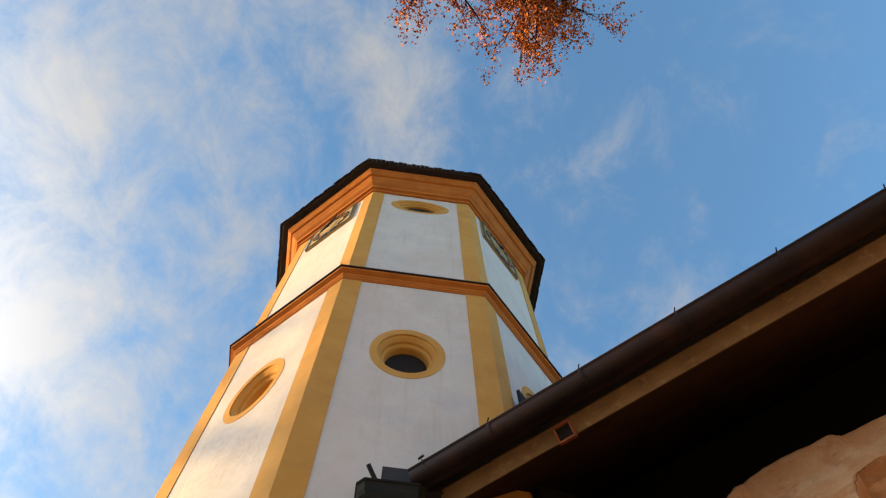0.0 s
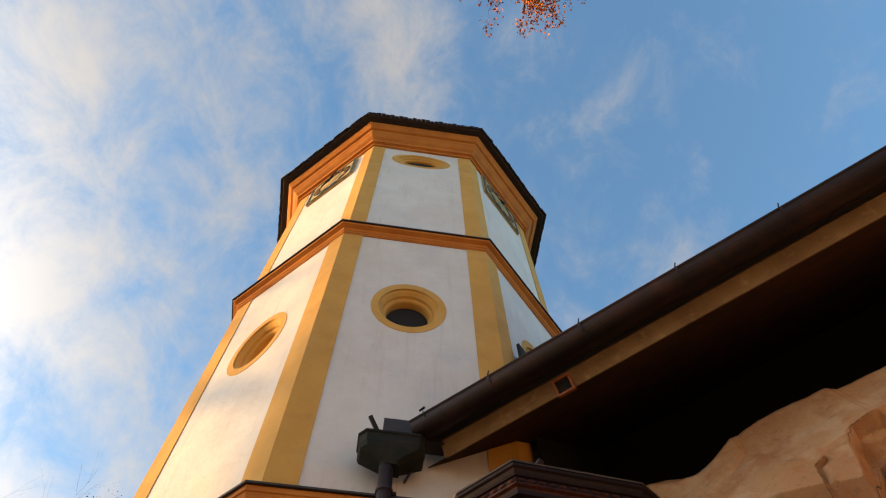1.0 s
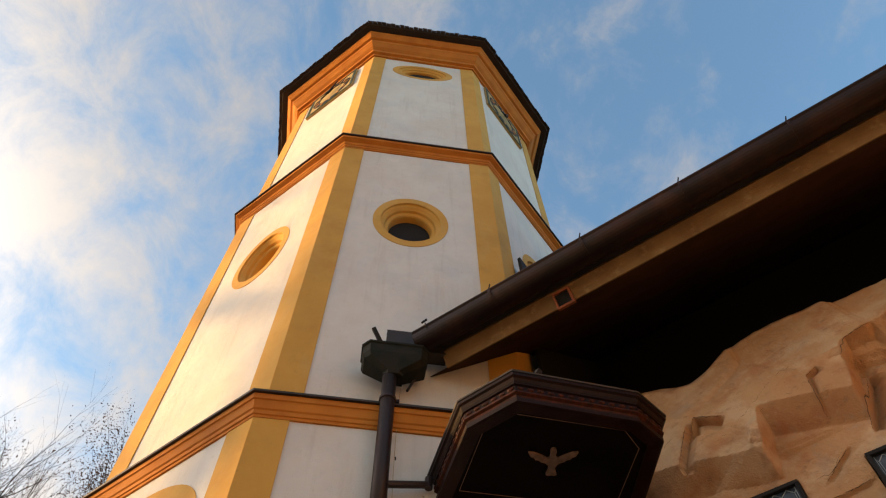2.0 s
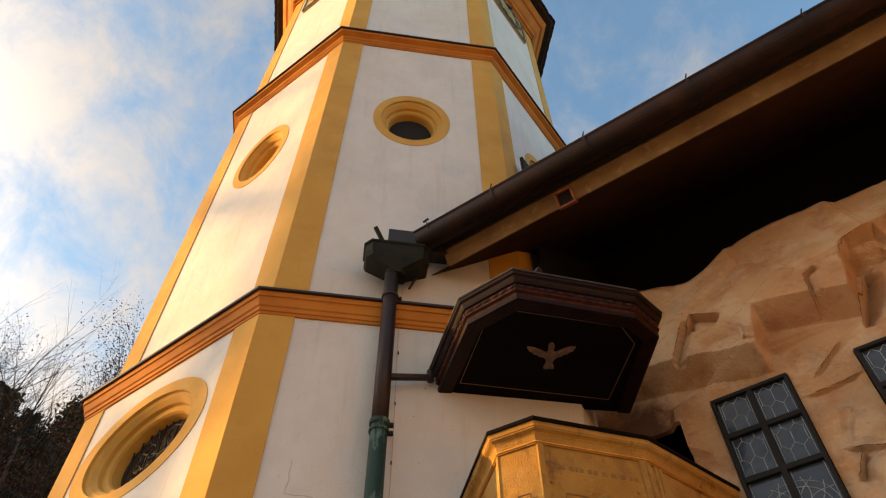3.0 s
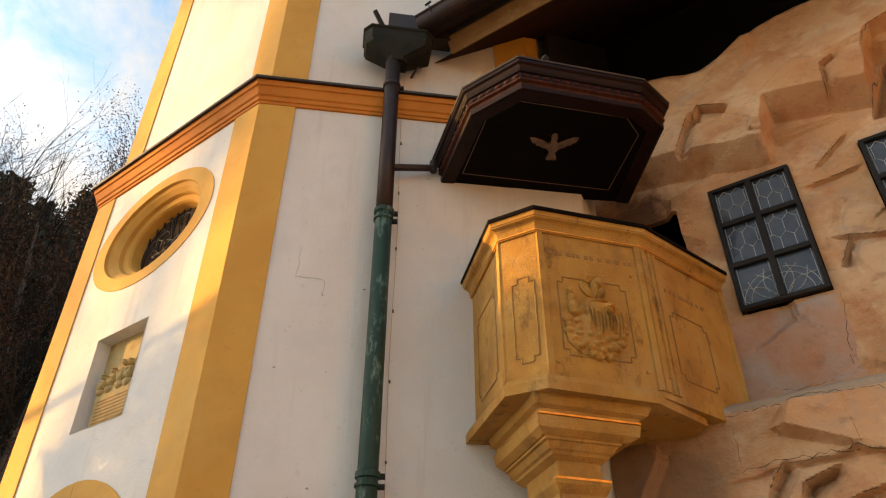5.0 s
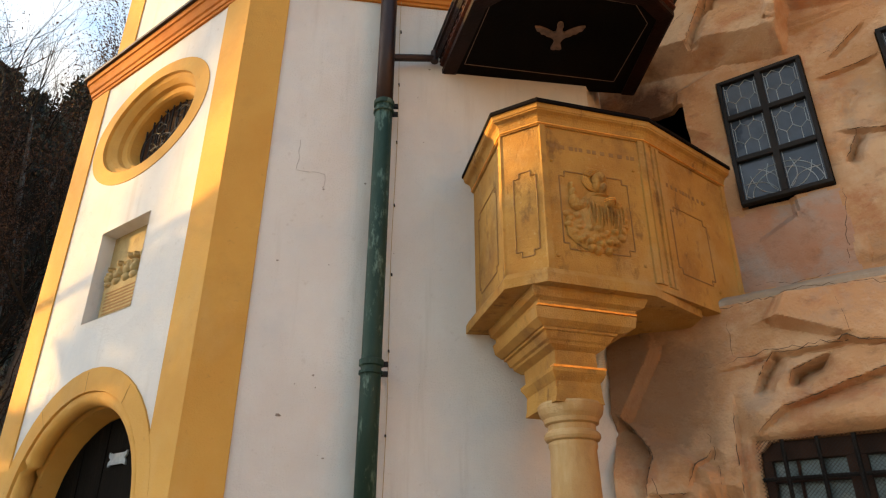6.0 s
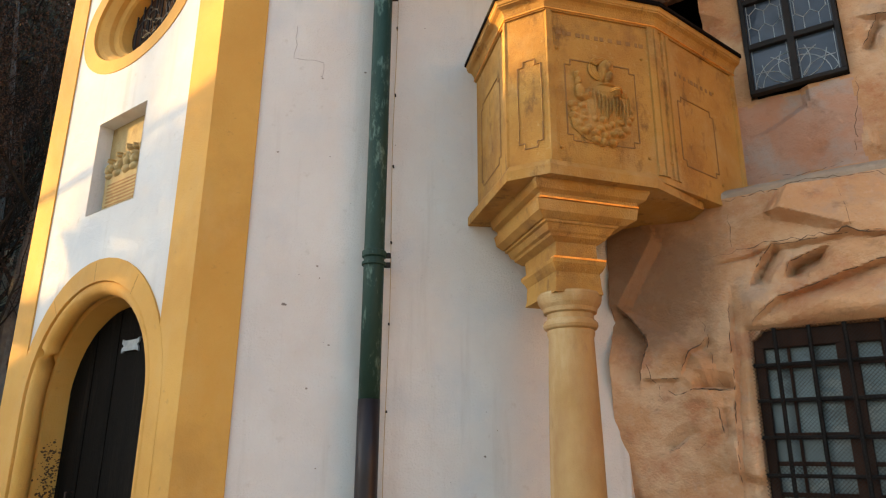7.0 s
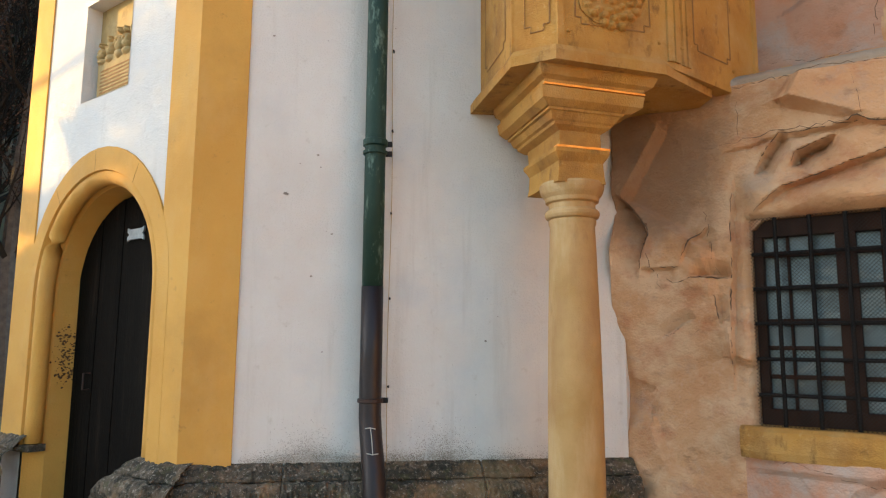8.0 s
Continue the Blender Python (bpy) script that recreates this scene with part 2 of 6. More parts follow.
def glass_material():
    m = bpy.data.materials.new("leaded_glass")
    m.use_nodes = True
    nt = m.node_tree
    bs = nt.nodes["Principled BSDF"]
    n, g = nt.nodes.new("ShaderNodeTexNoise"), nt.nodes.new("ShaderNodeNewGeometry")
    n.inputs["Scale"].default_value, n.inputs["Detail"].default_value = 9, 4
    nt.links.new(g.outputs["Position"], n.inputs["Vector"])
    mix = nt.nodes.new("ShaderNodeMix")
    mix.data_type = "RGBA"
    nt.links.new(n.outputs[0], mix.inputs[0])
    mix.inputs[6].default_value, mix.inputs[7].default_value = (0.014, 0.022, 0.034, 1), (0.06, 0.08, 0.112, 1)
    nt.links.new(mix.outputs[2], bs.inputs["Base Color"])
    bs.inputs["Roughness"].default_value, bs.inputs["IOR"].default_value = 0.12, 1.5
    bp = nt.nodes.new("ShaderNodeBump")
    bp.inputs["Strength"].default_value, bp.inputs["Distance"].default_value = 0.25, 0.02
    nt.links.new(n.outputs[0], bp.inputs["Height"])
    nt.links.new(bp.outputs[0], bs.inputs["Normal"])
    return m


GLASS = glass_material()
INK = material("worn_inscription", (0.30, 0.155, 0.055), (0.22, 0.11, 0.04), 0.9, 12, 60)
# apricot chosen so the added house throws back warm light
FACADE = material("apricot_bounce_plaster", (0.654, 0.414, 0.227), (0.576, 0.342, 0.176), 0.9, 0.8, 60, 0.2, stain=(0.397, 0.252, 0.151), stain_amount=0.3)
CRACK = material("crack_dirt_and_crease_shade", (0.15, 0.095, 0.06), (0.09, 0.055, 0.035), 0.95, 12, 60)
HOPPER = material("dark_green_copper", (0.010, 0.013, 0.009), (0.022, 0.018, 0.012), 0.65, 6, 60, 0.2, spec=0.12)
MILDEW = material("mildew", (0.40, 0.365, 0.32), (0.22, 0.195, 0.165), 0.95, 14, 60)
FRAME_WOOD = material("brown_window_wood", (0.048, 0.02, 0.011), (0.025, 0.011, 0.007), 0.6, 6, 60, 0.25, stretch=(3, 3, 0.5), spec=0.2)
DULL_GILT = material("worn_gilding", (0.50, 0.25, 0.05), (0.34, 0.16, 0.035), 0.5, 20, 90, 0.3, metal=0.35)
FOOT_PIPE = material("blackened_copper", (0.014, 0.012, 0.014), (0.028, 0.018, 0.017), 0.45, 4, 60, 0.1, metal=0.3, stretch=(1, 1, 0.4))
BLISTER = material("damp_blisters", (0.13, 0.065, 0.025), (0.07, 0.035, 0.015), 0.95, 12, 60)
CHIP = material("bare_plaster_chips", (0.30, 0.25, 0.215), (0.17, 0.14, 0.12), 0.95, 12, 60)
# pale blue-grey base and patches stand in for reflections in the glass
SKY_PANE = material("painted_sky_glass", (0.19, 0.265, 0.295), (0.10, 0.145, 0.165), 0.14, 4, 40, 0.1, spec=0.7,
                 layers=(((0.10, 0.13, 0.14), 0.8, 2.4, 0.5, 0.6, (1, 1, 2.2)), ((0.28, 0.31, 0.30), 0.5, 3.0, 0.55, 0.62, (1, 1, 2))))


# ---- mesh helpers ----
def link_mesh(name, bm, mat, smooth=False):
    me = bpy.data.meshes.new(name)
    bmesh.ops.recalc_face_normals(bm, faces=bm.faces)
    bm.to_mesh(me)
    bm.free()
    me.materials.append(mat)
    if smooth:
        for f in me.polygons:
            f.use_smooth = True
    return me


def part(name, bm, mat, parent, label="", smooth=False):
    ob = new(name, link_mesh(name, bm, mat, smooth))
    ob.parent = parent
    if label:
        ob["label"] = label
    return ob


def thing(name, label, category, at=(0, 0, 0), group="", kind=""):
    ob = new(name)
    ob.empty_display_size = 0.2
    return tagged(ob, label, category, group, kind)


def solid(name, bm, mat, label, category, kind="", group="", smooth=False):
    return tagged(new(name, link_mesh(name, bm, mat, smooth)), label, category, group, kind)


def prism(bm, poly, z0, z1, scale0=1.0):
    """A closed upright prism over a plan polygon."""
    lo = [bm.verts.new((x, y, z0)) for x, y in poly]
    hi = [bm.verts.new((x, y, z1)) for x, y in poly]
    n = len(poly)
    for i in range(n):
        bm.faces.new((lo[i], lo[(i + 1) % n], hi[(i + 1) % n], hi[i]))
    bm.faces.new(list(reversed(lo)))
    bm.faces.new(hi)


def box(bm, mat4, sx, sy, sz, bevel=0.0):
    r = bmesh.ops.create_cube(bm, size=1.0, matrix=mat4 @ Matrix.Diagonal((sx, sy, sz, 1)))
    if bevel:
        edges = {e for v in r["verts"] for e in v.link_edges}
        bmesh.ops.bevel(bm, geom=list(edges), offset=bevel, segments=2, affect="EDGES", profile=0.6)


def loft(bm, rings, closed=True, cap=True):
    """Skin a list of rings (lists of 3D points)."""
    vr = [[bm.verts.new(p) for p in ring] for ring in rings]
    n = len(vr[0])
    for a, b in zip(vr, vr[1:]):
        for i in range(n if closed else n - 1):
            j = (i + 1) % n
            bm.faces.new((a[i], a[j], b[j], b[i]))
    if cap and closed:
        bm.faces.new(list(reversed(vr[0])))
        bm.faces.new(vr[-1])
    return vr


def tube(bm, pts, radii, sides=10, cap=True):
    rings = []
    pts = [Vector(p) for p in pts]
    if isinstance(radii, (int, float)):
        radii = [radii] * len(pts)
    for i, p in enumerate(pts):
        d = (pts[min(i + 1, len(pts) - 1)] - pts[max(i - 1, 0)]).normalized()
        a = d.cross(Vector((0, 0, 1)) if abs(d.z) < 0.9 else Vector((1, 0, 0))).normalized()
        b = d.cross(a)
        rings.append([p + (a * math.cos(2 * math.pi * k / sides) + b * math.sin(2 * math.pi * k / sides)) * radii[i] for k in range(sides)])
    loft(bm, rings, True, cap)


def lathe(bm, x, y, profile, sides=40):
    loft(bm, [[(x + r * math.cos(2 * math.pi * k / sides), y + r * math.sin(2 * math.pi * k / sides), z) for k in range(sides)] for r, z in profile])


def plate_with_hole(bm, to3d, rect, hole):
    """A flat wall panel u0, z0, u1, z1 with one opening, whose outline is given as (u, z) points round its centre."""
    u0, z0, u1, z1 = rect
    cu, cz = sum(p[0] for p in hole) / len(hole), sum(p[1] for p in hole) / len(hole)
    ang = sorted({round(math.atan2(z - cz, u - cu), 5) for u, z in hole} | {round(math.atan2(z - cz, u - cu), 5) for u in (u0, u1) for z in (z0, z1)})

    def outer(a):
        c, s = math.cos(a), math.sin(a)
        k = min(((u1 if c > 0 else u0) - cu) / c if abs(c) > 1e-9 else 1e9, ((z1 if s > 0 else z0) - cz) / s if abs(s) > 1e-9 else 1e9)
        return cu + k * c, cz + k * s

    def inner(a):
        c, s = math.cos(a), math.sin(a)
        best = 0
        for (ax, az), (bx, bz) in zip(hole, hole[1:] + hole[:1]):
            dx, dz = bx - ax, bz - az
            det = c * -dz + dx * s
            if abs(det) < 1e-12:
                continue
            px, pz = ax - cu, az - cz
            k = (px * -dz + dx * pz) / det
            t = (c * pz - s * px) / det
            if -1e-6 <= t <= 1 + 1e-6 and k > best:
                best = k
        return cu + best * c, cz + best * s
    vo = [bm.verts.new(to3d(*outer(a), 0)) for a in ang]
    vi = [bm.verts.new(to3d(*inner(a), 0)) for a in ang]
    n = len(ang)
    for i in range(n):
        j = (i + 1) % n
        bm.faces.new((vo[i], vo[j], vi[j], vi[i]))


def ring_band(bm, to3d, stations):
    """Skin closed outlines [(outline, out)], each a list of (u, z) at its own distance out of the wall."""
    loft(bm, [[to3d(u, z, o) for u, z in line] for line, o in stations], True, False)


def oval(cu, cz, a, b, n=56):
    return [(cu + a * math.cos(2 * math.pi * i / n), cz + b * math.sin(2 * math.pi * i / n)) for i in range(n)]


# ---- plan ----
TC = (-0.779, 7.0)                     # the tower's axis
TH = 3.6821                            # direction of its first corner
R1, R2, R3 = 3.08, 2.98, 2.94         # corner radii of the three storeys
Z_LOW, Z_MID, Z_TOP = 6.03, 12.12, 18.2


def tower_corner(k, r, z):
    a = TH + k * math.pi / 4
    return Vector((TC[0] + r * math.cos(a), TC[1] + r * math.sin(a), z))


def on_face(k, r):
    """A function (u, z, out) -> place on the tower's face k: u to the right as seen from outside."""
    a = TH + (k + 0.5) * math.pi / 4
    n = Vector((math.cos(a), math.sin(a), 0))
    u_dir = Vector((-math.sin(a), math.cos(a), 0))
    mid = Vector((TC[0], TC[1], 0)) + n * r * math.cos(math.pi / 8)
    return lambda u, z, out: mid + u_dir * u + n * out + Vector((0, 0, z))


NO = Vector((-0.14, 3.895, 0))         # the gutter's end, from which the nave is set out
NE = Vector((0.826, -0.5637, 0))       # along the nave
NI = Vector((0.5637, 0.826, 0))        # into the nave


def nave(s, d, z):
    return NO + NE * s + NI * d + Vector((0, 0, z))


NAVE_TURN = Matrix(((NE.x, NI.x, 0, 0), (NE.y, NI.y, 0, 0), (0, 0, 1, 0), (0, 0, 0, 1)))


def nave_box(bm, s, d, z, ls, ld, lz, bevel=0.0, tilt=0.0):
    box(bm, Matrix.Translation(nave(s, d, z)) @ NAVE_TURN @ Matrix.Rotation(tilt, 4, "Y"), ls, ld, lz, bevel)


# ---- ground ----
def build_ground():
    bm = bmesh.new()
    n = 70

    def h(x, y):
        up = max(0.0, y * 0.95 - x * 0.3 - 14.5)
        up *= min(1.0, max(0.0, (x + 70) / 40))
        return 0.62 * min(up, 60) * (1 - math.exp(-up / 6))
    xs = [math.copysign(abs(i / n) ** 2.4 * 600, i) for i in range(-n, n + 1)]
    grid = [[bm.verts.new((x, y, h(x, y) + (0.25 * noise.noise((x * 0.2, y * 0.2, 0)) if h(x, y) > 0.2 else 0))) for x in xs] for y in xs]
    for a, b in zip(grid, grid[1:]):
        for i in range(len(xs) - 1):
            bm.faces.new((a[i], a[i + 1], b[i + 1], b[i]))
    ob = solid("ground", bm, YARD, "unseen yard, pale to bounce light, rising into an autumn hillside", "ground", "structure", smooth=True)
    ob.data.materials.append(GRASS)
    for f in ob.data.polygons:
        if f.center.z > 0.15:
            f.material_index = 1
    return h


ground_height = build_ground()


# ---- tower ----
def octagon_band(bm, profile):
    """A moulding swept round the tower: (corner radius, height) from bottom to top."""
    loft(bm, [[tower_corner(k, r, z) for k in range(8)] for r, z in profile], True, False)


def build_tower():
    tower = thing("church_tower", "octagonal white plastered church tower with ochre corner strips", "tower")
    half1, half2, half3 = (r * math.sin(math.pi / 8) for r in (R1, R2, R3))
    BASE = 0.0
    # storey 1, with portal, niche and oval window in the sunlit face
    bm = bmesh.new()
    f0 = on_face(0, R1)
    plate_with_hole(bm, f0, (-half1, BASE, half1, 3.15), [(u + 0.015, z) for u, z in arch_line(0.86, 1.95, 0.86, 0.02)])
    plate_with_hole(bm, f0, (-half1, 3.15, half1, 4.3), [(-0.33, 3.34), (0.335, 3.34), (0.335, 4.1), (-0.33, 4.1)])
    plate_with_hole(bm, f0, (-half1, 4.3, half1, Z_LOW), oval(OV1[0], OV1[1], OV1[2] - 0.1, OV1[3] - 0.08))
    part("wall", bm, PLASTER, tower)
    for k in range(1, 8):
        bm = bmesh.new()
        bm.faces.new([bm.verts.new(tower_corner(k + i, R1, z)) for i, z in ((0, BASE), (1, BASE), (1, Z_LOW), (0, Z_LOW))])
        part("wall", bm, PLASTER, tower)
    # storeys 2 and 3, each face with an oval window (a clock every other face on top)
    for r, half, z0, z1, ov in ((R2, half2, Z_LOW - 0.02, Z_MID, OV2), (R3, half3, Z_MID - 0.02, Z_TOP, OV3)):
        for k in range(8):
            bm = bmesh.new()
            if ov is OV3 and k % 2 == 0:
                bm.faces.new([bm.verts.new(tower_corner(k + i, r, z)) for i, z in ((0, z0), (1, z0), (1, z1), (0, z1))])
            else:
                plate_with_hole(bm, on_face(k, r), (-half, z0, half, z1), oval(ov[0], ov[1], ov[2] - 0.1, ov[3] - 0.1))
            part("wall", bm, PLASTER, tower)
    # corner strips, a little proud of the plaster
    for r, half, z0, z1, w in ((R1, half1, 0.88, 5.9, 0.29), (R2, half2, Z_LOW, 11.9, 0.30), (R3, half3, Z_MID, 17.6, 0.27)):
        for k in range(8):
            if r == R1 and k == 2:
                continue
            bm = bmesh.new()
            ring = []
            t = 0.012
            L_, R_ = on_face(k - 1, r), on_face(k, r)
            hi = r * math.sin(math.pi / 8)
            for z in (z0, z1):
                c = tower_corner(k, r + t / math.cos(math.pi / 8), z)
                ring.append([L_(hi - w, z, -0.05), L_(hi - w, z, t), c, R_(-hi + w, z, t), R_(-hi + w, z, -0.05)])
            loft(bm, ring, False, False)
            part("corner_strip", bm, OCHRE, tower, "ochre painted corner strip")
    # mouldings between the storeys
    for z, r, wall in ((Z_LOW, 3.21, R1), (Z_MID, 3.16, R2)):
        bm = bmesh.new()
        octagon_band(bm, [(wall - 0.02, z - 0.23), (wall + 0.02, z - 0.23), (wall + 0.022, z - 0.205), (wall + 0.035, z - 0.2), (wall + 0.04, z - 0.165),
                          (wall + 0.055, z - 0.155), (wall + 0.07, z - 0.11), (r - 0.05, z - 0.085), (r - 0.035, z - 0.08), (r - 0.03, z - 0.03), (r - 0.04, z - 0.022)])
        part("cornice", bm, MOULD, tower, "profiled ochre string cornice")
        bm = bmesh.new()
        octagon_band(bm, [(r - 0.05, z - 0.024), (r, z - 0.03), (r + 0.004, z - 0.012), (wall - 0.2, z + 0.05)])
        part("flashing", bm, SHEET, tower, "dark sheet metal cover")
    bm = bmesh.new()
    octagon_band(bm, [(R3 - 0.02, 17.5), (R3 + 0.05, 17.5), (R3 + 0.055, 17.58), (R3 + 0.12, 17.6), (R3 + 0.13, 17.68), (R3 + 0.2, 17.74), (R3 + 0.27, 17.84), (R3 + 0.29, 17.86),
                      (R3 + 0.3, 17.93), (R3 + 0.36, 17.95), (R3 + 0.43, 18.03), (R3 + 0.45, 18.05), (R3 + 0.46, 18.12), (R3 + 0.3, 18.14)])
    part("top_cornice", bm, MOULD, tower, "stepped ochre main cornice")
    roof = bmesh.new()
    octagon_band(roof, [(3.3, 18.13), (3.54, 18.13), (3.57, 18.16), (3.57, 18.2), (2.6, 19.6), (2.1, 21.4), (1.9, 22.4), (1.2, 23.4), (0.3, 24.2), (0.05, 25.5)])
    roof_ob = part("roof", roof, SHINGLE, tower, "dark shingled roof")
    bm = bmesh.new()
    for k in range(8):
        a, b = tower_corner(k, 3.585, 18.17), tower_corner(k + 1, 3.585, 18.17)
        n = 26
        for i in range(n):
            p = a.lerp(b, (i + 0.5) / n)
            d = (b - a).normalized()
            out = Vector((p.x - TC[0], p.y - TC[1], 0)).normalized()
            j = random.uniform(-0.012, 0.012)
            m = Matrix((( d.x, out.x, 0, p.x + out.x * j), (d.y, out.y, 0, p.y + out.y * j), (0, 0, 1, p.z + j * 0.8), (0, 0, 0, 1)))
            box(bm, m, (b - a).length / n * 0.94, 0.09, 0.035)
    part("shingle_edge", bm, SHINGLE, roof_ob)["kind"] = "stuff"
    # round and oval windows
    for k in range(8):
        for (cu, cz, a, b), r in ((OV1, R1), (OV2, R2), (OV3, R3)):
            if r == R1 and k != 0 or r == R3 and k % 2 == 0:
                continue
            oval_window(tower, on_face(k, r), cu, cz, a, b, r == R1, 0.55 if r == R3 else 1.0, r == R2 and k % 2 == 0)
    for k in range(0, 8, 2):
        clock_face(tower, on_face(k, R3))
    return tower


def arch_line(w, spring, rise, z0, n=24):
    """Outline of an arched opening: half width, springing height, rise, foot."""
    pts = [(-w, z0), (w, z0), (w, (z0 + spring) / 2), (w, spring)]
    pts += [(w * math.cos(math.pi * i / n), spring + rise * math.sin(math.pi * i / n)) for i in range(1, n)]
    return pts + [(-w, spring), (-w, (z0 + spring) / 2)]


OV1, OV2, OV3 = (-0.03, 5.06, 0.83, 0.54), (-0.02, 9.7, 0.5, 0.66), (0.0, 16.75, 0.66, 0.48)


def oval_window(tower, f, cu, cz, a, b, big, deep=1.0, lit_fill=False):
    bm = bmesh.new()
    st = [(1.0, -0.02), (1.0, 0.006), (0.80, 0.006), (0.79, -0.02), (0.74, -0.035), (0.68, -0.07), (0.665, -0.105), (0.60, -0.12), (0.58, -0.14), (0.57, -0.18), (0.565, -0.225)]
    ring_band(bm, f, [(oval(cu, cz, a * s, b * s), o if o > 0 else o * deep) for s, o in st])
    win = part("oval_window", bm, OCHRE, tower, "oval window with stepped ochre surround", smooth=False)
    bm = bmesh.new()
    bm.faces.new([bm.verts.new(f(u, z, -0.224 * deep)) for u, z in oval(cu, cz, a * 0.6, b * 0.6, 32)])
    # ochre sheet in place of a deep reveal lit by bounced light
    if lit_fill:
        part("lit_reveal_sheet", bm, OCHRE, win, "ochre sheet standing in for the lit reveal")
        return
    # shaded window depth put into colour: brown in the big oval, near-black elsewhere
    part("shade_sheet", bm, SOFFIT if big else INSIDE, win, "dark sheet standing in for shade in the opening")
    if big:
        bm = bmesh.new()
        rnd = random.Random(4)
        for i in range(9):
            u = cu + a * 0.5 * (i - 4) / 4.5
            h = b * 0.54 * math.sqrt(max(0, 1 - ((u - cu) / (a * 0.54)) ** 2))
            tube(bm, [f(u, cz - h, -0.2), f(u, cz + h, -0.2)], 0.008, 5)
        for i in range(11):
            cu2, cz2 = cu + rnd.uniform(-0.3, 0.3) * a, cz + rnd.uniform(-0.3, 0.3) * b
            tube(bm, [f(cu2 + (0.02 + 0.012 * t) * math.cos(t * 0.7 + i), cz2 + (0.02 + 0.012 * t) * math.sin(t * 0.7 + i), -0.195) for t in range(11)], 0.006, 5)
        part("grille", bm, BLACK, win, "scrolled black wrought-iron grille")
    else:
        bm = bmesh.new()
        tube(bm, [f(cu - a * 0.5, cz - b * 0.36, -0.2), f(cu + a * 0.5, cz - b * 0.36, -0.2)], 0.018, 6)
        part("crossbar", bm, PIPE_DARK, win)


def clock_face(tower, f):
    z0, z1, w = 16.25, 17.42, 0.66
    bm = bmesh.new()
    loft(bm, [[f(u, z, o) for u, z in ((-w, z0), (w, z0), (w, z1), (-w, z1))] for o in (0.0, 0.05)])
    clock = part("clock", bm, RELIEF, tower, "square painted tower clock with dark border")
    cz = (z0 + z1) / 2
    bm = bmesh.new()
    for u0, u1, a0, a1 in ((-w, w, z0, z0 + 0.07), (-w, w, z1 - 0.07, z1), (-w, -w + 0.07, z0 + 0.07, z1 - 0.07), (w - 0.07, w, z0 + 0.07, z1 - 0.07)):
        loft(bm, [[f(u, z, o) for u, z in ((u0, a0), (u1, a0), (u1, a1), (u0, a1))] for o in (0.05, 0.06)])
    part("clock_frame", bm, PIPE_GREEN, clock)
    bm = bmesh.new()
    ring_band(bm, f, [(oval(0, cz, 0.54, 0.49, 40), 0.051), (oval(0, cz, 0.54, 0.49, 40), 0.058), (oval(0, cz, 0.36, 0.33, 40), 0.058), (oval(0, cz, 0.36, 0.33, 40), 0.051)])
    part("hour_ring", bm, BLACK, clock)
    for i in range(12):
        an = i * math.pi / 6
        bm = bmesh.new()
        c, s = math.cos(an), math.sin(an)
        loft(bm, [[f((r * c - q * s), cz + (r * s + q * c) * 0.91, o) for r, q in ((0.39, -0.025), (0.5, -0.03), (0.5, 0.03), (0.39, 0.025))] for o in (0.058, 0.066)])
        part("hour_mark", bm, GILT, clock)
    for an, ln in ((1.2, 0.44), (3.9, 0.3)):
        bm = bmesh.new()
        tube(bm, [f(-0.1 * math.cos(an), cz - 0.1 * math.sin(an), 0.12), f(ln * math.cos(an), cz + ln * math.sin(an), 0.12)], [0.03, 0.012], 6)
        part("clock_hand", bm, BLACK, clock)


tower_ob = build_tower()


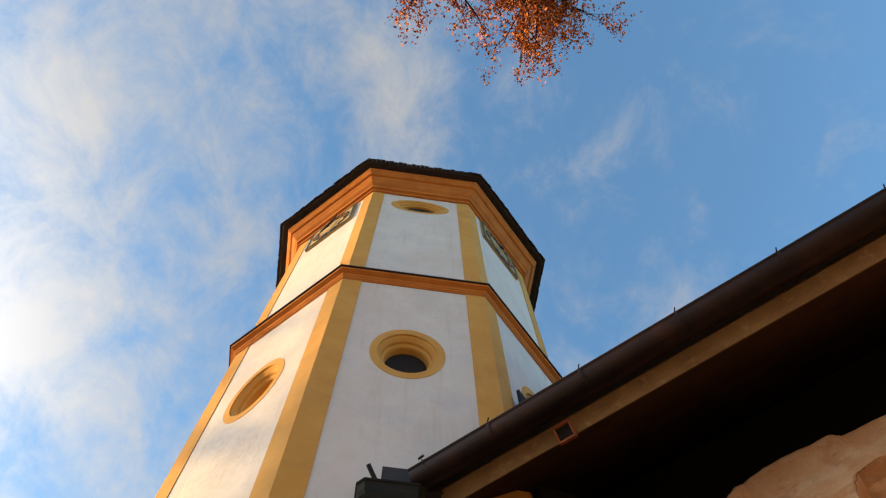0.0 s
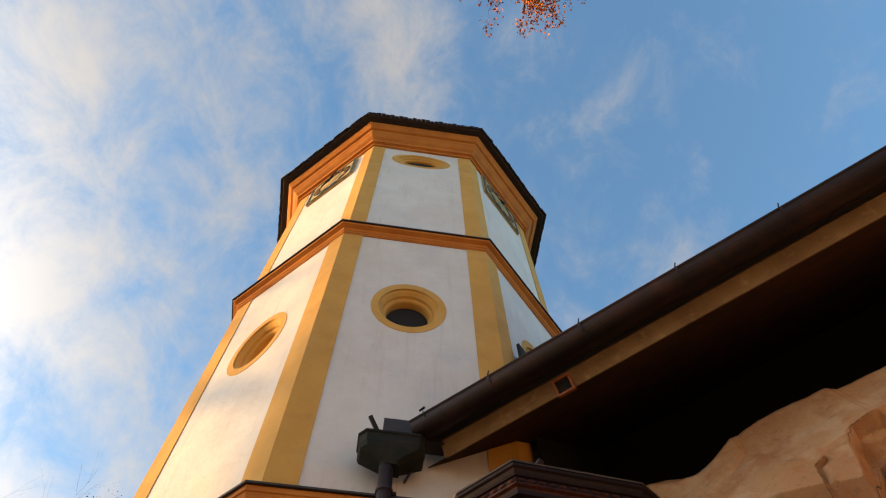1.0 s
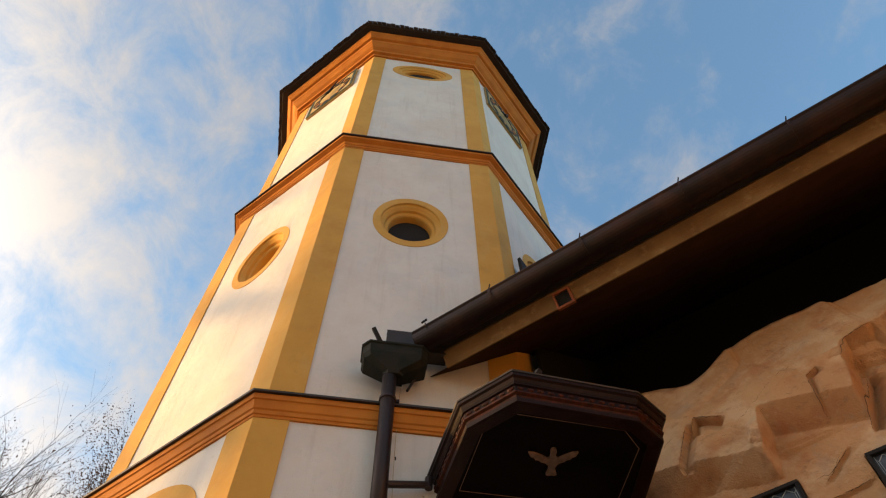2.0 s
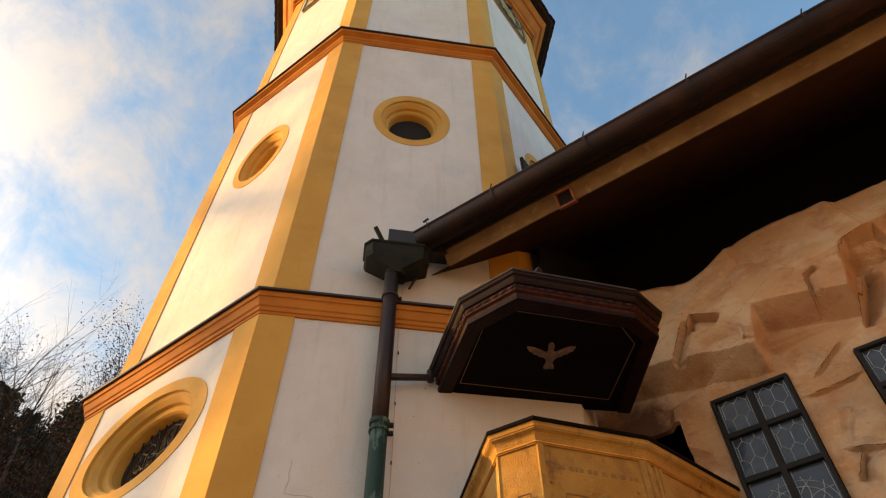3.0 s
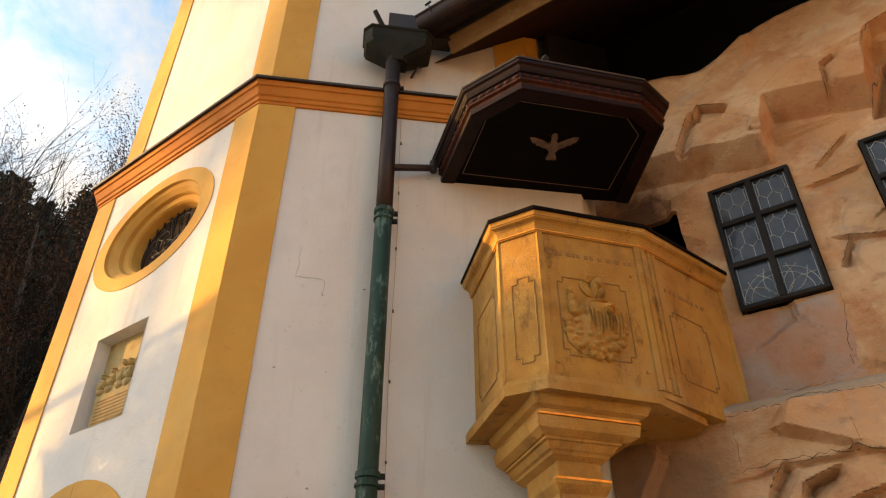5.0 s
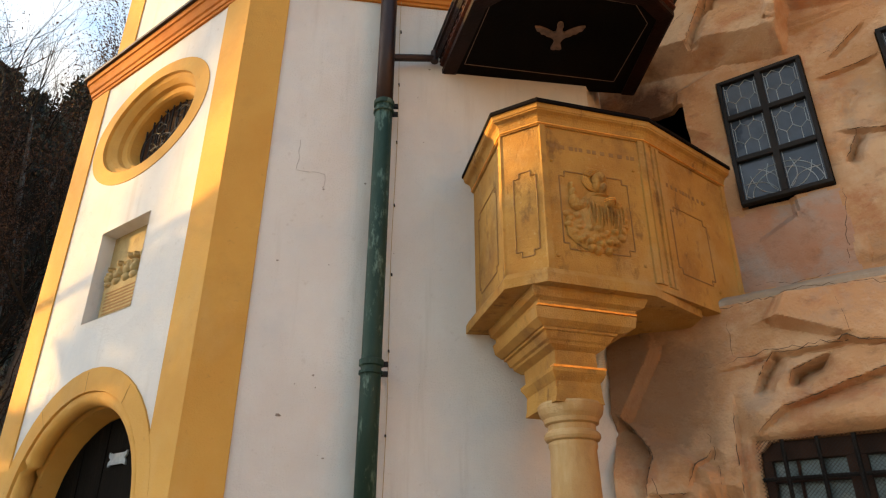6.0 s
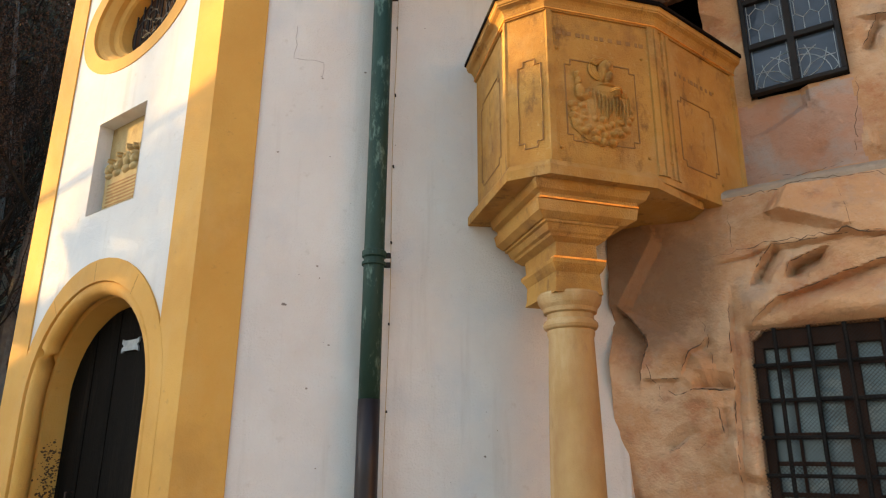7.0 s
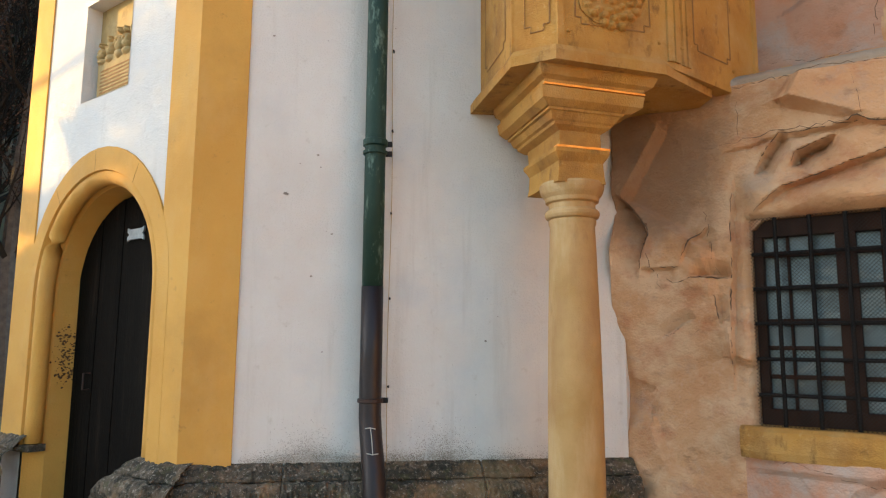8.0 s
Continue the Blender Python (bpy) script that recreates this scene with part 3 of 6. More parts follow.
# ---- tower foot: portal, niche, socle, downpipe ----
def build_portal(tower):
    g0 = on_face(0, R1)
    f = lambda u, z, o: g0(u + 0.015, z, o)
    W, SP, RISE = 0.775, 1.95, 0.745
    frame_ = bmesh.new()
    line = lambda g, foot=0.84: arch_line(W + g, SP, RISE + g * 1.25, foot)
    open_line = lambda g, foot=0.84: line(g, foot)[1:] + line(g, foot)[:1]
    loft(frame_, [[f(u, z, o) for u, z in open_line(g)] for g, o in ((0.2, -0.02), (0.2, 0.0135), (0.07, 0.0135), (0.064, -0.012))], False, False)
    portal = part("portal", frame_, OCHRE, tower, "arched ochre portal surround")
    bm = bmesh.new()
    loft(bm, [[f(u, z, o) for u, z in open_line(g, 0.02)] for g, o in ((0.068, -0.008), (0.05, -0.05), (0.01, -0.125), (0.0, -0.135), (-0.012, -0.36))], False, False)
    part("reveal", bm, OCHRE, portal, "splayed ochre door reveal")
    bm = bmesh.new()
    q = W + 0.026
    path = [(q, 0.86 + (SP - 0.86) * i / 6) for i in range(7)]
    path += [(q * math.cos(math.pi * i / 28), SP + (RISE + 0.055) * math.sin(math.pi * i / 28)) for i in range(1, 28)]
    path += [(-q, SP - (SP - 0.86) * i / 6) for i in range(0, 7)]
    tube(bm, [f(u, z, -0.058) for u, z in path], 0.062, 16)
    part("roll_moulding", bm, OCHRE, portal, "rounded ochre roll moulding", smooth=True)
    for an in (55, 92, 128):
        c, sn = math.cos(radians(an)), math.sin(radians(an))
        bm = bmesh.new()
        tube(bm, [f((W + g) * c, SP + (RISE + g * 1.25) * sn, 0.0125) for g in (0.068, 0.12, 0.185)], 0.0022, 4)
        part("arch_joint", bm, BLISTER, portal)
    for sg in (-1, 1):
        bm = bmesh.new()
        loft(bm, [[f(sg * u, z, o) for u, o in ((W - 0.02, -0.13), (W - 0.02, -0.01), (W + 0.08, 0.022), (W + 0.19, 0.02), (W + 0.19, -0.02))] for z in (0.80, 0.835, 0.852)])
        part("roll_stop", bm, SOCLE, portal, "rough stone stop under the roll moulding")
    for i in range(5):
        bm = bmesh.new()
        u0, u1 = -W + 0.02 + i * (2 * W - 0.04) / 5, -W + 0.02 + (i + 1) * (2 * W - 0.04) / 5
        us = [u1 - 0.003 + (u0 - u1 + 0.006) * k / 4 for k in range(5)]
        prof = [(u0 + 0.003, 0.05), (u1 - 0.003, 0.05)] + [(u, SP + (RISE - 0.03) * math.sqrt(max(0, 1 - (u / W) ** 2))) for u in us]
        o = -0.285 - 0.004 * (i % 3)
        loft(bm, [[f(u, z, o + dz) for u, z in prof] for dz in (-0.05, 0.0)])
        part("plank", bm, DOORWOOD, portal)
    # near-black sheet in place of the unlit gaps between planks
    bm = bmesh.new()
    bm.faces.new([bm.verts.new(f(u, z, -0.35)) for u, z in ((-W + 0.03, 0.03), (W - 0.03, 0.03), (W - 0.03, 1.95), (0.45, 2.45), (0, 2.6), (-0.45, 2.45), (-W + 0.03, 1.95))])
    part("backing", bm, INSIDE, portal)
    bm = bmesh.new()
    pl = [(0.36, 2.13), (0.385, 2.16), (0.36, 2.19), (0.36, 2.24), (0.39, 2.22), (0.55, 2.22), (0.58, 2.24), (0.58, 2.19), (0.56, 2.16), (0.58, 2.13), (0.58, 2.08), (0.55, 2.1), (0.39, 2.1), (0.36, 2.08)]
    loft(bm, [[f(u - 0.425, 2.37 + (z - 2.16) * 0.62, o) for u, z in pl] for o in (-0.284, -0.272)])
    part("door_plate", bm, LEAD, portal, "small pale metal plate")
    bm = bmesh.new()
    tube(bm, [f(-0.485, 1.37, -0.285), f(-0.485, 1.37, -0.235), f(-0.485, 1.25, -0.235), f(-0.485, 1.25, -0.285)], 0.007, 6)
    part("door_handle", bm, PIPE_DARK, portal, "bent metal door handle")


def build_niche(tower):
    f = on_face(0, R1)
    bm = bmesh.new()
    rect = lambda g: [(-0.33 + g, 3.34 + g), (0.335 - g, 3.34 + g), (0.335 - g, 4.1 - g), (-0.33 + g, 4.1 - g)]
    ring_band(bm, f, [(rect(0), 0.004), (rect(0), -0.11)])
    niche = part("niche", bm, PLASTER, tower, "recessed rectangular niche")
    bm = bmesh.new()
    loft(bm, [[f(u, z, o) for u, z in rect(0)] for o in (-0.16, -0.11)])
    part("back_panel", bm, RELIEF, niche)
    bm = bmesh.new()
    loft(bm, [[f(u, z, o) for u, z in ((-0.26, 3.38), (0.27, 3.38), (0.29, 3.62), (0.2, 3.68), (0.05, 3.64), (-0.1, 3.7), (-0.27, 3.66))] for o in (-0.11, -0.075)])
    part("tablet", bm, RELIEF, niche, "carved limestone inscription tablet")
    for i in range(7):
        bm = bmesh.new()
        z = 3.41 + 0.028 * i
        loft(bm, [[f(u, zz, o) for u, zz in ((-0.22, z), (0.22, z), (0.22, z + 0.011), (-0.22, z + 0.011))] for o in (-0.075, -0.072)])
        part("inscription_bar", bm, INK, niche)
    rnd = random.Random(6)
    turn_ = Matrix.Rotation(TH + math.pi / 8, 4, "Z")       # faces out of the niche
    for u, h in ((-0.22, 0.17), (-0.1, 0.2), (0.02, 0.24), (0.12, 0.22), (0.25, 0.33)):
        bm = bmesh.new()
        for du, t, ru, rz in ((0, 0.12, 0.055, 0.16), (-0.012, 0.38, 0.04, 0.2), (0.016, 0.44, 0.034, 0.18), (0, 0.62, 0.05, 0.09), (-0.03, 0.5, 0.016, 0.16), (0.034, 0.52, 0.015, 0.14), (0.004, 0.84, 0.022, 0.10), (0, 0.93, 0.028, 0.035)):
            c = f(u + du + rnd.gauss(0, 0.005), 3.64 + h * t, -0.095)
            bmesh.ops.create_icosphere(bm, subdivisions=2, radius=1, matrix=Matrix.Translation(c) @ turn_ @ Matrix.Diagonal((0.05, ru, h * rz, 1)))
        part("relief_figure", bm, RELIEF, niche, "plain carved relief shape", smooth=True)


def build_socle():
    """A gritty sloping weathering on a rounded lower course, run round the tower's corner."""
    th_ = thing("tower_socle", "weathered mossy stone socle at the tower foot", "socle", kind="structure")
    runs = ((0, 0.60, 1.276, True), (1, -1.276, -0.6, False), (1, -0.596, -0.12, False), (1, -0.116, 0.55, False), (1, 0.554, 1.5, False), (0, -1.27, -0.76, False))
    upper = [(0.93, -0.05), (0.922, 0.004), (0.912, 0.02), (0.90, 0.035), (0.885, 0.05), (0.87, 0.066), (0.858, 0.084), (0.848, 0.097), (0.838, 0.10), (0.83, 0.085), (0.826, 0.05)]
    lower = [(0.836, 0.02), (0.832, 0.09), (0.826, 0.125), (0.812, 0.148), (0.79, 0.165), (0.765, 0.175), (0.74, 0.175), (0.715, 0.168), (0.69, 0.155), (0.66, 0.15), (0.55, 0.15), (0.4, 0.15), (0.2, 0.15), (0.0, 0.15)]
    tan8 = math.tan(math.pi / 8)
    for k, u0, u1, rounded in runs:
        f = on_face(k, R1)
        for prof, rough in ((upper, 0.5), (lower, 0.7)):
            bm = bmesh.new()
            nu = max(8, int((u1 - u0) / 0.012))
            rings = []
            for i in range(nu + 1):
                t = i / nu
                row = []
                for z, o in prof:
                    # corner mitre: the run grows with its projection
                    lo = u0 - (o * tan8 if abs(u0 + 1.276) < 0.01 else 0)
                    hi = u1 + (o * tan8 if abs(u1 - 1.276) < 0.01 else 0)
                    u = lo + (hi - lo) * t
                    drop = 0.0
                    if rounded:
                        lo -= 0.75 * max(0.0, o)
                        u = lo + (hi - lo) * t
                        drop = 0.12 * max(0.0, 1 - (u - lo) / 0.2) ** 2
                    q = f(u, z, o)
                    p = Vector((q.x * 4, q.y * 4, q.z * 6))
                    w = 0.45 * noise.noise(p) + 0.35 * noise.noise(p * 3.1) + 0.4 * noise.noise(p * 8.0) + 0.3 * noise.noise(p * 19.0)
                    g = 1.0 if o > 0.01 else 0.25
                    joint = 0.012 if i in (0, nu) and abs(abs(u0 if i == 0 else u1) - 1.276) > 0.01 else 0.0
                    row.append(f(u, z - drop + 0.030 * w * rough * g, o - joint - drop * 0.3 + 0.045 * w * rough * g))
                rings.append(row)
            loft(bm, rings, False, False)
            part("stone", bm, SOCLE, th_)
    return th_


def build_downpipe():
    pipe = thing("downpipe", "copper downpipe, green in the middle and brown at both ends", "downpipe")
    x, y, r = -0.455, 4.035, 0.062
    def run(name, pts, mat, rad=r):
        bm = bmesh.new()
        tube(bm, pts, rad, 18)
        return part(name, bm, mat, pipe, smooth=True)
    run("upper_length", [(x, y, 6.36), (x, y, 5.4), (x, y, 4.68)], PIPE_DARK)
    run("green_length", [(x, y, 4.68), (x, y, 3.5), (x, y, 2.6), (x, y, 1.92)], PIPE_GREEN)
    run("foot_length", [(x, y, 1.93), (x, y, 1.5), (x, y, 1.2), (x + 0.01, y - 0.02, 1.08), (x + 0.035, y - 0.09, 0.92), (x + 0.05, y - 0.14, 0.8), (x + 0.055, y - 0.16, 0.62), (x + 0.055, y - 0.17, 0.3), (x + 0.055, y - 0.17, 0.0)], FOOT_PIPE, 0.064)
    bm = bmesh.new()
    for pts in (((-0.03, 1.132), (0.0, 1.136), (0.03, 1.13)), ((0.002, 1.134), (0.012, 1.07), (0.022, 1.0)), ((-0.012, 1.004), (0.02, 0.998), (0.052, 1.003))):
        tube(bm, [(x + 0.012 + a, y - 0.069 - (0.02 + (1.08 - z) * 0.4375 if z < 1.08 else (1.2 - z) / 6) + 5.0 * (a - 0.015) ** 2, z) for a, z in pts], 0.0028, 5)
    part("chalk_mark", bm, PALE, pipe, "pale chalk mark")
    for z, mat, w in ((6.03, PIPE_DARK, 0.02), (4.7, PIPE_GREEN, 0.024), (4.63, PIPE_GREEN, 0.012), (2.79, PIPE_GREEN, 0.024), (2.73, PIPE_GREEN, 0.012), (1.28, PIPE_DARK, 0.014)):
        bm = bmesh.new()
        lathe(bm, x, y, [(r, z - w), (r + 0.012, z - w * 0.7), (r + 0.012, z + w * 0.7), (r, z + w)], 20)
        ring = part("collar", bm, mat, pipe)
        bm = bmesh.new()
        box(bm, Matrix.Translation((x + 0.075, y + 0.02, z)), 0.05, 0.03, 0.03, 0.004)
        box(bm, Matrix.Translation((x + 0.03, y + 0.12, z)), 0.02, 0.2, 0.015)
        part("wall_clip", bm, BLACK, ring)
    # conductor wire beside the pipe
    wire = thing("conductor_wire", "thin conductor wire clipped to the plaster", "wire")
    bm = bmesh.new()
    f = on_face(1, R1)
    tube(bm, [f(-0.012 + 0.006 * math.sin(z * 3.1), z, 0.02) for z in [0.92 + 0.2 * i for i in range(28)]], 0.002, 5)
    part("wire", bm, RELIEF, wire)
    for i in range(9):
        bm = bmesh.new()
        box(bm, Matrix.Translation(f(-0.008, 1.35 + 0.52 * i, 0.012)), 0.01, 0.03, 0.014, 0.003)
        part("clip", bm, BLACK, wire)


build_portal(tower_ob)
build_niche(tower_ob)
build_socle()
build_downpipe()


def build_link_wall():
    bm = bmesh.new()
    f = on_face(1, R1)
    loft(bm, [[f(u, z, o) for u, o in ((0.9, 0.003), (1.47, 0.003), (1.75, -0.4), (0.9, -0.4))] for z in (0, 6.0)])
    solid("wall_link", bm, PLASTER, "white plastered wall joining tower and nave", "wall", "structure")


build_link_wall()


def flecks(bm, f, rnd, u, z, size, out):
    n = rnd.randint(5, 8)
    bm.faces.new([bm.verts.new(f(u + size * rnd.uniform(0.4, 1) * math.cos(2 * math.pi * i / n), z + size * 0.7 * rnd.uniform(0.4, 1) * math.sin(2 * math.pi * i / n), out)) for i in range(n)])


def build_wall_wear(tower):
    f = on_face(1, R1)
    rnd = random.Random(17)
    # mildew splashes with shapes of their own above the socle
    bm = bmesh.new()
    for i in range(15000):
        c = rnd.choice((-0.72, -0.55, -0.5, -0.42, -0.3, -0.25, 0.02, 0.1, 0.3, 0.34, 0.38, 0.7, 1.0))
        u = c + rnd.gauss(0, 0.09)
        z = 0.9 + abs(rnd.gauss(0, 0.06)) * (1.5 if c in (0.34, 0.3, -0.5, -0.42) else 0.6)
        if -0.85 < u < 1.35:
            a, r = rnd.uniform(0, 1.5), rnd.uniform(0.001, 0.0032)
            bm.faces.new([bm.verts.new(f(u + r * math.cos(a + k * 1.571), z + r * 0.8 * math.sin(a + k * 1.571), 0.0045 + i * 1e-7)) for k in range(4)])
    part("mildew", bm, MILDEW, tower, "grey mildew splashes on the plaster")["kind"] = "stuff"
    # chips and nail holes
    bm = bmesh.new()
    for i in range(34):
        flecks(bm, f, rnd, rnd.uniform(-0.8, 1.1), rnd.uniform(1.1, 5.7), rnd.choice((0.004, 0.005, 0.007, 0.012)), 0.0045)
    for u, z, r in ((-0.648, 2.495, 0.02), (-0.635, 2.492, 0.014), (-0.44, 2.663, 0.009), (-0.497, 4.04, 0.012), (-0.505, 4.055, 0.007), (0.52, 1.30, 0.006), (-0.4, 1.55, 0.007)):
        flecks(bm, f, rnd, u, z, r, 0.005)
    part("plaster_chips", bm, CHIP, tower, "small dark chips in the plaster")["kind"] = "stuff"
    # hairline cracks
    for u, z, turns in ((-0.687, 4.43, ((-0.007, -0.25), (0.19, -0.264), (0.19, -0.39))),):
        pts = [(u, z)]
        for du, dz in turns:
            a = pts[-1]
            b = (u + du, z + dz)
            pts += [(a[0] + (b[0] - a[0]) * k / 5 + rnd.gauss(0, 0.004), a[1] + (b[1] - a[1]) * k / 5 + rnd.gauss(0, 0.004)) for k in range(1, 6)]
        bm = bmesh.new()
        tube(bm, [f(p, q, 0.002) for p, q in pts], 0.0012, 4)
        part("crack", bm, CHIP, tower)
    # dark blisters on the portal's reveal
    g = on_face(0, R1)
    side = lambda a, z, o: g(-0.752 + o, z, -0.14 - a)
    bm = bmesh.new()
    for i in range(160):
        flecks(bm, side, rnd, 0.09 + rnd.gauss(0, 0.04), rnd.choice((1.36, 1.5, 1.62)) + rnd.gauss(0, 0.045), rnd.uniform(0.004, 0.02), 0.0 + i * 1e-5)
    part("damp_blisters", bm, BLISTER, tower, "dark damp blisters")["kind"] = "stuff"


build_wall_wear(tower_ob)

# ---- nave: rock wall ----
Z_SOF = 6.59
OPENINGS = ((1.60, 2.20, 4.012, 5.10), (2.67, 3.23, 3.98, 5.08), (0.9, 1.335, 4.0, 5.02), (1.49, 2.75, 1.16, 2.33))
# chips in the rock: along, height, half length, width, depth, turn
CHIPS = ((2.45, 4.55, 0.14, 0.10, 0.06, 70), (2.42, 4.2, 0.16, 0.12, 0.06, 110))

# broken edges in the rock: depth, reach, then the line; the rock falls back to the left of its course
BREAKS = ((0.075, 0.16, (0.86, 2.0), (0.871, 2.121), (0.936, 2.272), (0.916, 2.326), (0.791, 2.49), (0.739, 2.562)), (0.035, 0.14, (1.27, 2.33), (1.17, 2.219), (1.1, 2.08)),
          (0.04, 0.10, (1.10, 2.067), (0.88, 2.079)), (0.085, 0.11, (1.16, 2.004), (1.385, 1.99)), (0.05, 0.13, (1.415, 2.6), (1.386, 2.284), (1.385, 1.993), (1.35, 1.3)),
          (0.15, 0.12, (1.96, 2.77), (1.831, 2.73), (1.754, 2.696), (1.72, 2.61)), (0.10, 0.11, (1.688, 2.825), (1.609, 2.743), (1.525, 2.59)),
          (0.075, 0.12, (2.45, 2.68), (2.221, 2.644), (2.092, 2.617), (1.893, 2.557), (1.685, 2.497), (1.5, 2.36)), (0.035, 0.10, (2.4, 2.75), (2.143, 2.784), (2.069, 2.83), (1.928, 2.813), (1.782, 2.806), (1.64, 2.813)),
          (0.04, 0.09, (0.967, 1.638), (1.18, 1.763)), (0.03, 0.07, (1.29, 1.9), (1.31, 1.7)),
          (0.11, 0.17, (3.27, 6.0), (3.224, 5.972), (3.033, 5.943), (2.94, 5.815), (2.93, 5.76)), (0.11, 0.15, (3.02, 5.76), (3.007, 5.693), (2.834, 5.281), (2.82, 5.22)), (0.09, 0.14, (1.96, 5.72), (1.915, 5.74), (1.727, 5.851), (1.65, 5.719), (1.63, 5.68)),
          (0.08, 0.11, (1.65, 5.8), (1.619, 5.736), (1.482, 5.447), (1.47, 5.4)), (0.06, 0.08, (2.74, 5.82), (2.717, 5.797), (2.64, 5.747), (2.608, 5.42)), (0.07, 0.09, (2.40, 4.38), (2.287, 4.17)),
          (0.04, 0.08, (2.64, 5.22), (2.34, 5.0)), (0.04, 0.07, (2.66, 4.915), (2.229, 4.873)), (0.05, 0.10, (2.68, 4.33), (2.29, 4.41)))


def broken(s, z):
    total = 0.0
    for dep, reach, *line in BREAKS:
        if not (min(p[0] for p in line) - reach < s < max(p[0] for p in line) + reach and min(p[1] for p in line) - reach < z < max(p[1] for p in line) + reach):
            continue
        best, n = None, len(line) - 1
        for k in range(n):
            (ax, az), (bx, bz) = line[k], line[k + 1]
            ux, uz = bx - ax, bz - az
            t = ((s - ax) * ux + (z - az) * uz) / (ux * ux + uz * uz)
            tc = min(1.0, max(0.0, t))
            q = math.hypot(s - ax - ux * tc, z - az - uz * tc)
            if best is None or q < best[0]:
                best = (q, ux * (z - az) - uz * (s - ax), (k + tc) / n)
        q, side, along = best
        if side > 0 and q < reach:
            total += 1.35 * dep * smooth_step(0, 0.018, q) * (1 - q / reach) * min(1.0, 5 * min(along, 1 - along) + 0.05)
    return total


def facet_field(seed, count, tilt, lift):
    rnd = random.Random(seed)
    cells = [(rnd.uniform(0, 9), rnd.uniform(0, 6.6), rnd.gauss(0, tilt), rnd.gauss(0, tilt), rnd.gauss(0, lift)) for _ in range(count)]
    arr = np.array(cells)

    def value(s, z):
        q = (arr[:, 0] - s) ** 2 * 0.6 + (arr[:, 1] - z) ** 2
        i, j = np.argpartition(q, 1)[:2]
        if q[i] > q[j]:
            i, j = j, i
        vi, vj = ((s - arr[k, 0]) * arr[k, 2] + (z - arr[k, 1]) * arr[k, 3] + arr[k, 4] for k in (i, j))
        w = 0.5 + 0.5 * smooth_step(0, 0.045, math.sqrt(q[j]) - math.sqrt(q[i]))
        return float(vi * w + vj * (1 - w))
    return value


FACETS = facet_field(5, 150, 0.10, 0.014)
FINE = facet_field(11, 900, 0.07, 0.004)


def smooth_step(a, b, x):
    t = min(1.0, max(0.0, (x - a) / (b - a)))
    return t * t * (3 - 2 * t)


def overhang_foot(s):
    if s < 2.1:
        return 5.62 - 0.22 * s
    a = smooth_step(2.1, 2.22, s)
    if s < 2.86:
        return 5.158 * (1 - a) + a * (6.13 - 0.28 * s)
    b = smooth_step(2.86, 3.0, s)
    return 5.33 * (1 - b) + b * (5.78 + 0.25 * (s - 3))


def rock_depth(s, z):
    warp = 0.06 * noise.noise((s * 1.3, z * 1.3, 4.0))
    if z > 3.12:
        d = 1.5 + 0.03 * noise.noise((s * 0.9, z * 0.9, 0))
        foot = overhang_foot(s)
        d += 0.12 - 0.245 * min(1, max(0, (z - foot) / 0.15))
        crest = 6.50 - 0.17 * math.exp(-((s - 1.85) / 0.3) ** 2) + 0.05 * math.sin(s * 3.1) + 0.02 * noise.noise((s * 4, 0, 9))
        d += 0.11 * smooth_step(5.7, crest, z) + 1.4 * max(0.0, z - crest + 0.05) ** 1.25
        ledge = 1 - smooth_step(3.16, 3.40 + warp, z)
        d = d * (1 - ledge) + 1.10 * ledge
        d += 0.5 * FACETS(s + warp, z + warp) * (1 - 0.6 * ledge) + broken(s, z)
    else:
        d = 1.10 + (1.15 - 0.75 * smooth_step(1.3, 1.1, s) * smooth_step(2.2, 2.4, z)) * FACETS(s + warp, z + warp) + broken(s + 0.012 * noise.noise((s * 9, z * 9, 3)), z + 0.012 * noise.noise((s * 9, z * 9, 8))) + 0.025 * noise.noise((s * 2, z * 2, 7))
        brow = math.exp(-((z - 2.44 - 0.04 * math.sin(s * 5)) / 0.085) ** 2) * smooth_step(1.4, 1.62, s)
        d -= 0.06 * brow
        crack = abs(z - (2.70 + 0.09 * math.sin((s - 1.2) * 2.2) + 0.02 * noise.noise((s * 7, 0, 0))))
        d += 0.03 * max(0, 1 - crack / 0.014) * smooth_step(1.3, 1.5, s)
        d += 0.03 * smooth_step(0.95, 0.9, z) * smooth_step(1.38, 1.5, s)
        # worn rim round the grille window
        gap = math.hypot(max(1.49 - s, s - 2.75, 0), max(1.16 - z, z - 2.33, 0))
        d += 0.06 * max(0, 1 - gap / 0.06) ** 2
    for cs, cz, ra, rb, dep, turn in CHIPS:
        a0, b0 = s - cs, z - cz
        c, sn = math.cos(radians(turn)), math.sin(radians(turn))
        a, b = a0 * c + b0 * sn, -a0 * sn + b0 * c
        if abs(a) < ra and 0 < b < rb:
            d += 1.5 * dep * (1 - b / rb) * smooth_step(0, 0.07, b) * (1 - 0.85 * (abs(a) / ra) ** 2)
    d += 0.22 * FINE(s + warp, z - warp) + 0.007 * noise.noise((s * 8, z * 9, 1)) + 0.003 * noise.noise((s * 29, z * 29, 2))
    # bedding ridges and small knocks
    d += 0.007 * (0.5 - abs(noise.noise((s * 1.6 + z, z * 6.5 - s, 5)))) + 0.004 * abs(noise.noise((s * 14, z * 17, 6)))
    # the left end turns back behind the white plaster
    edge = 0.70 - 0.085 * smooth_step(2.3, 1.2, z) + 0.03 * noise.noise((z * 3.1, 0, 0)) + 0.02 * noise.noise((z * 9, 3, 0)) if z < 3.2 else 0.55
    if s < edge:
        d += (edge - s) * 3.0
    return d


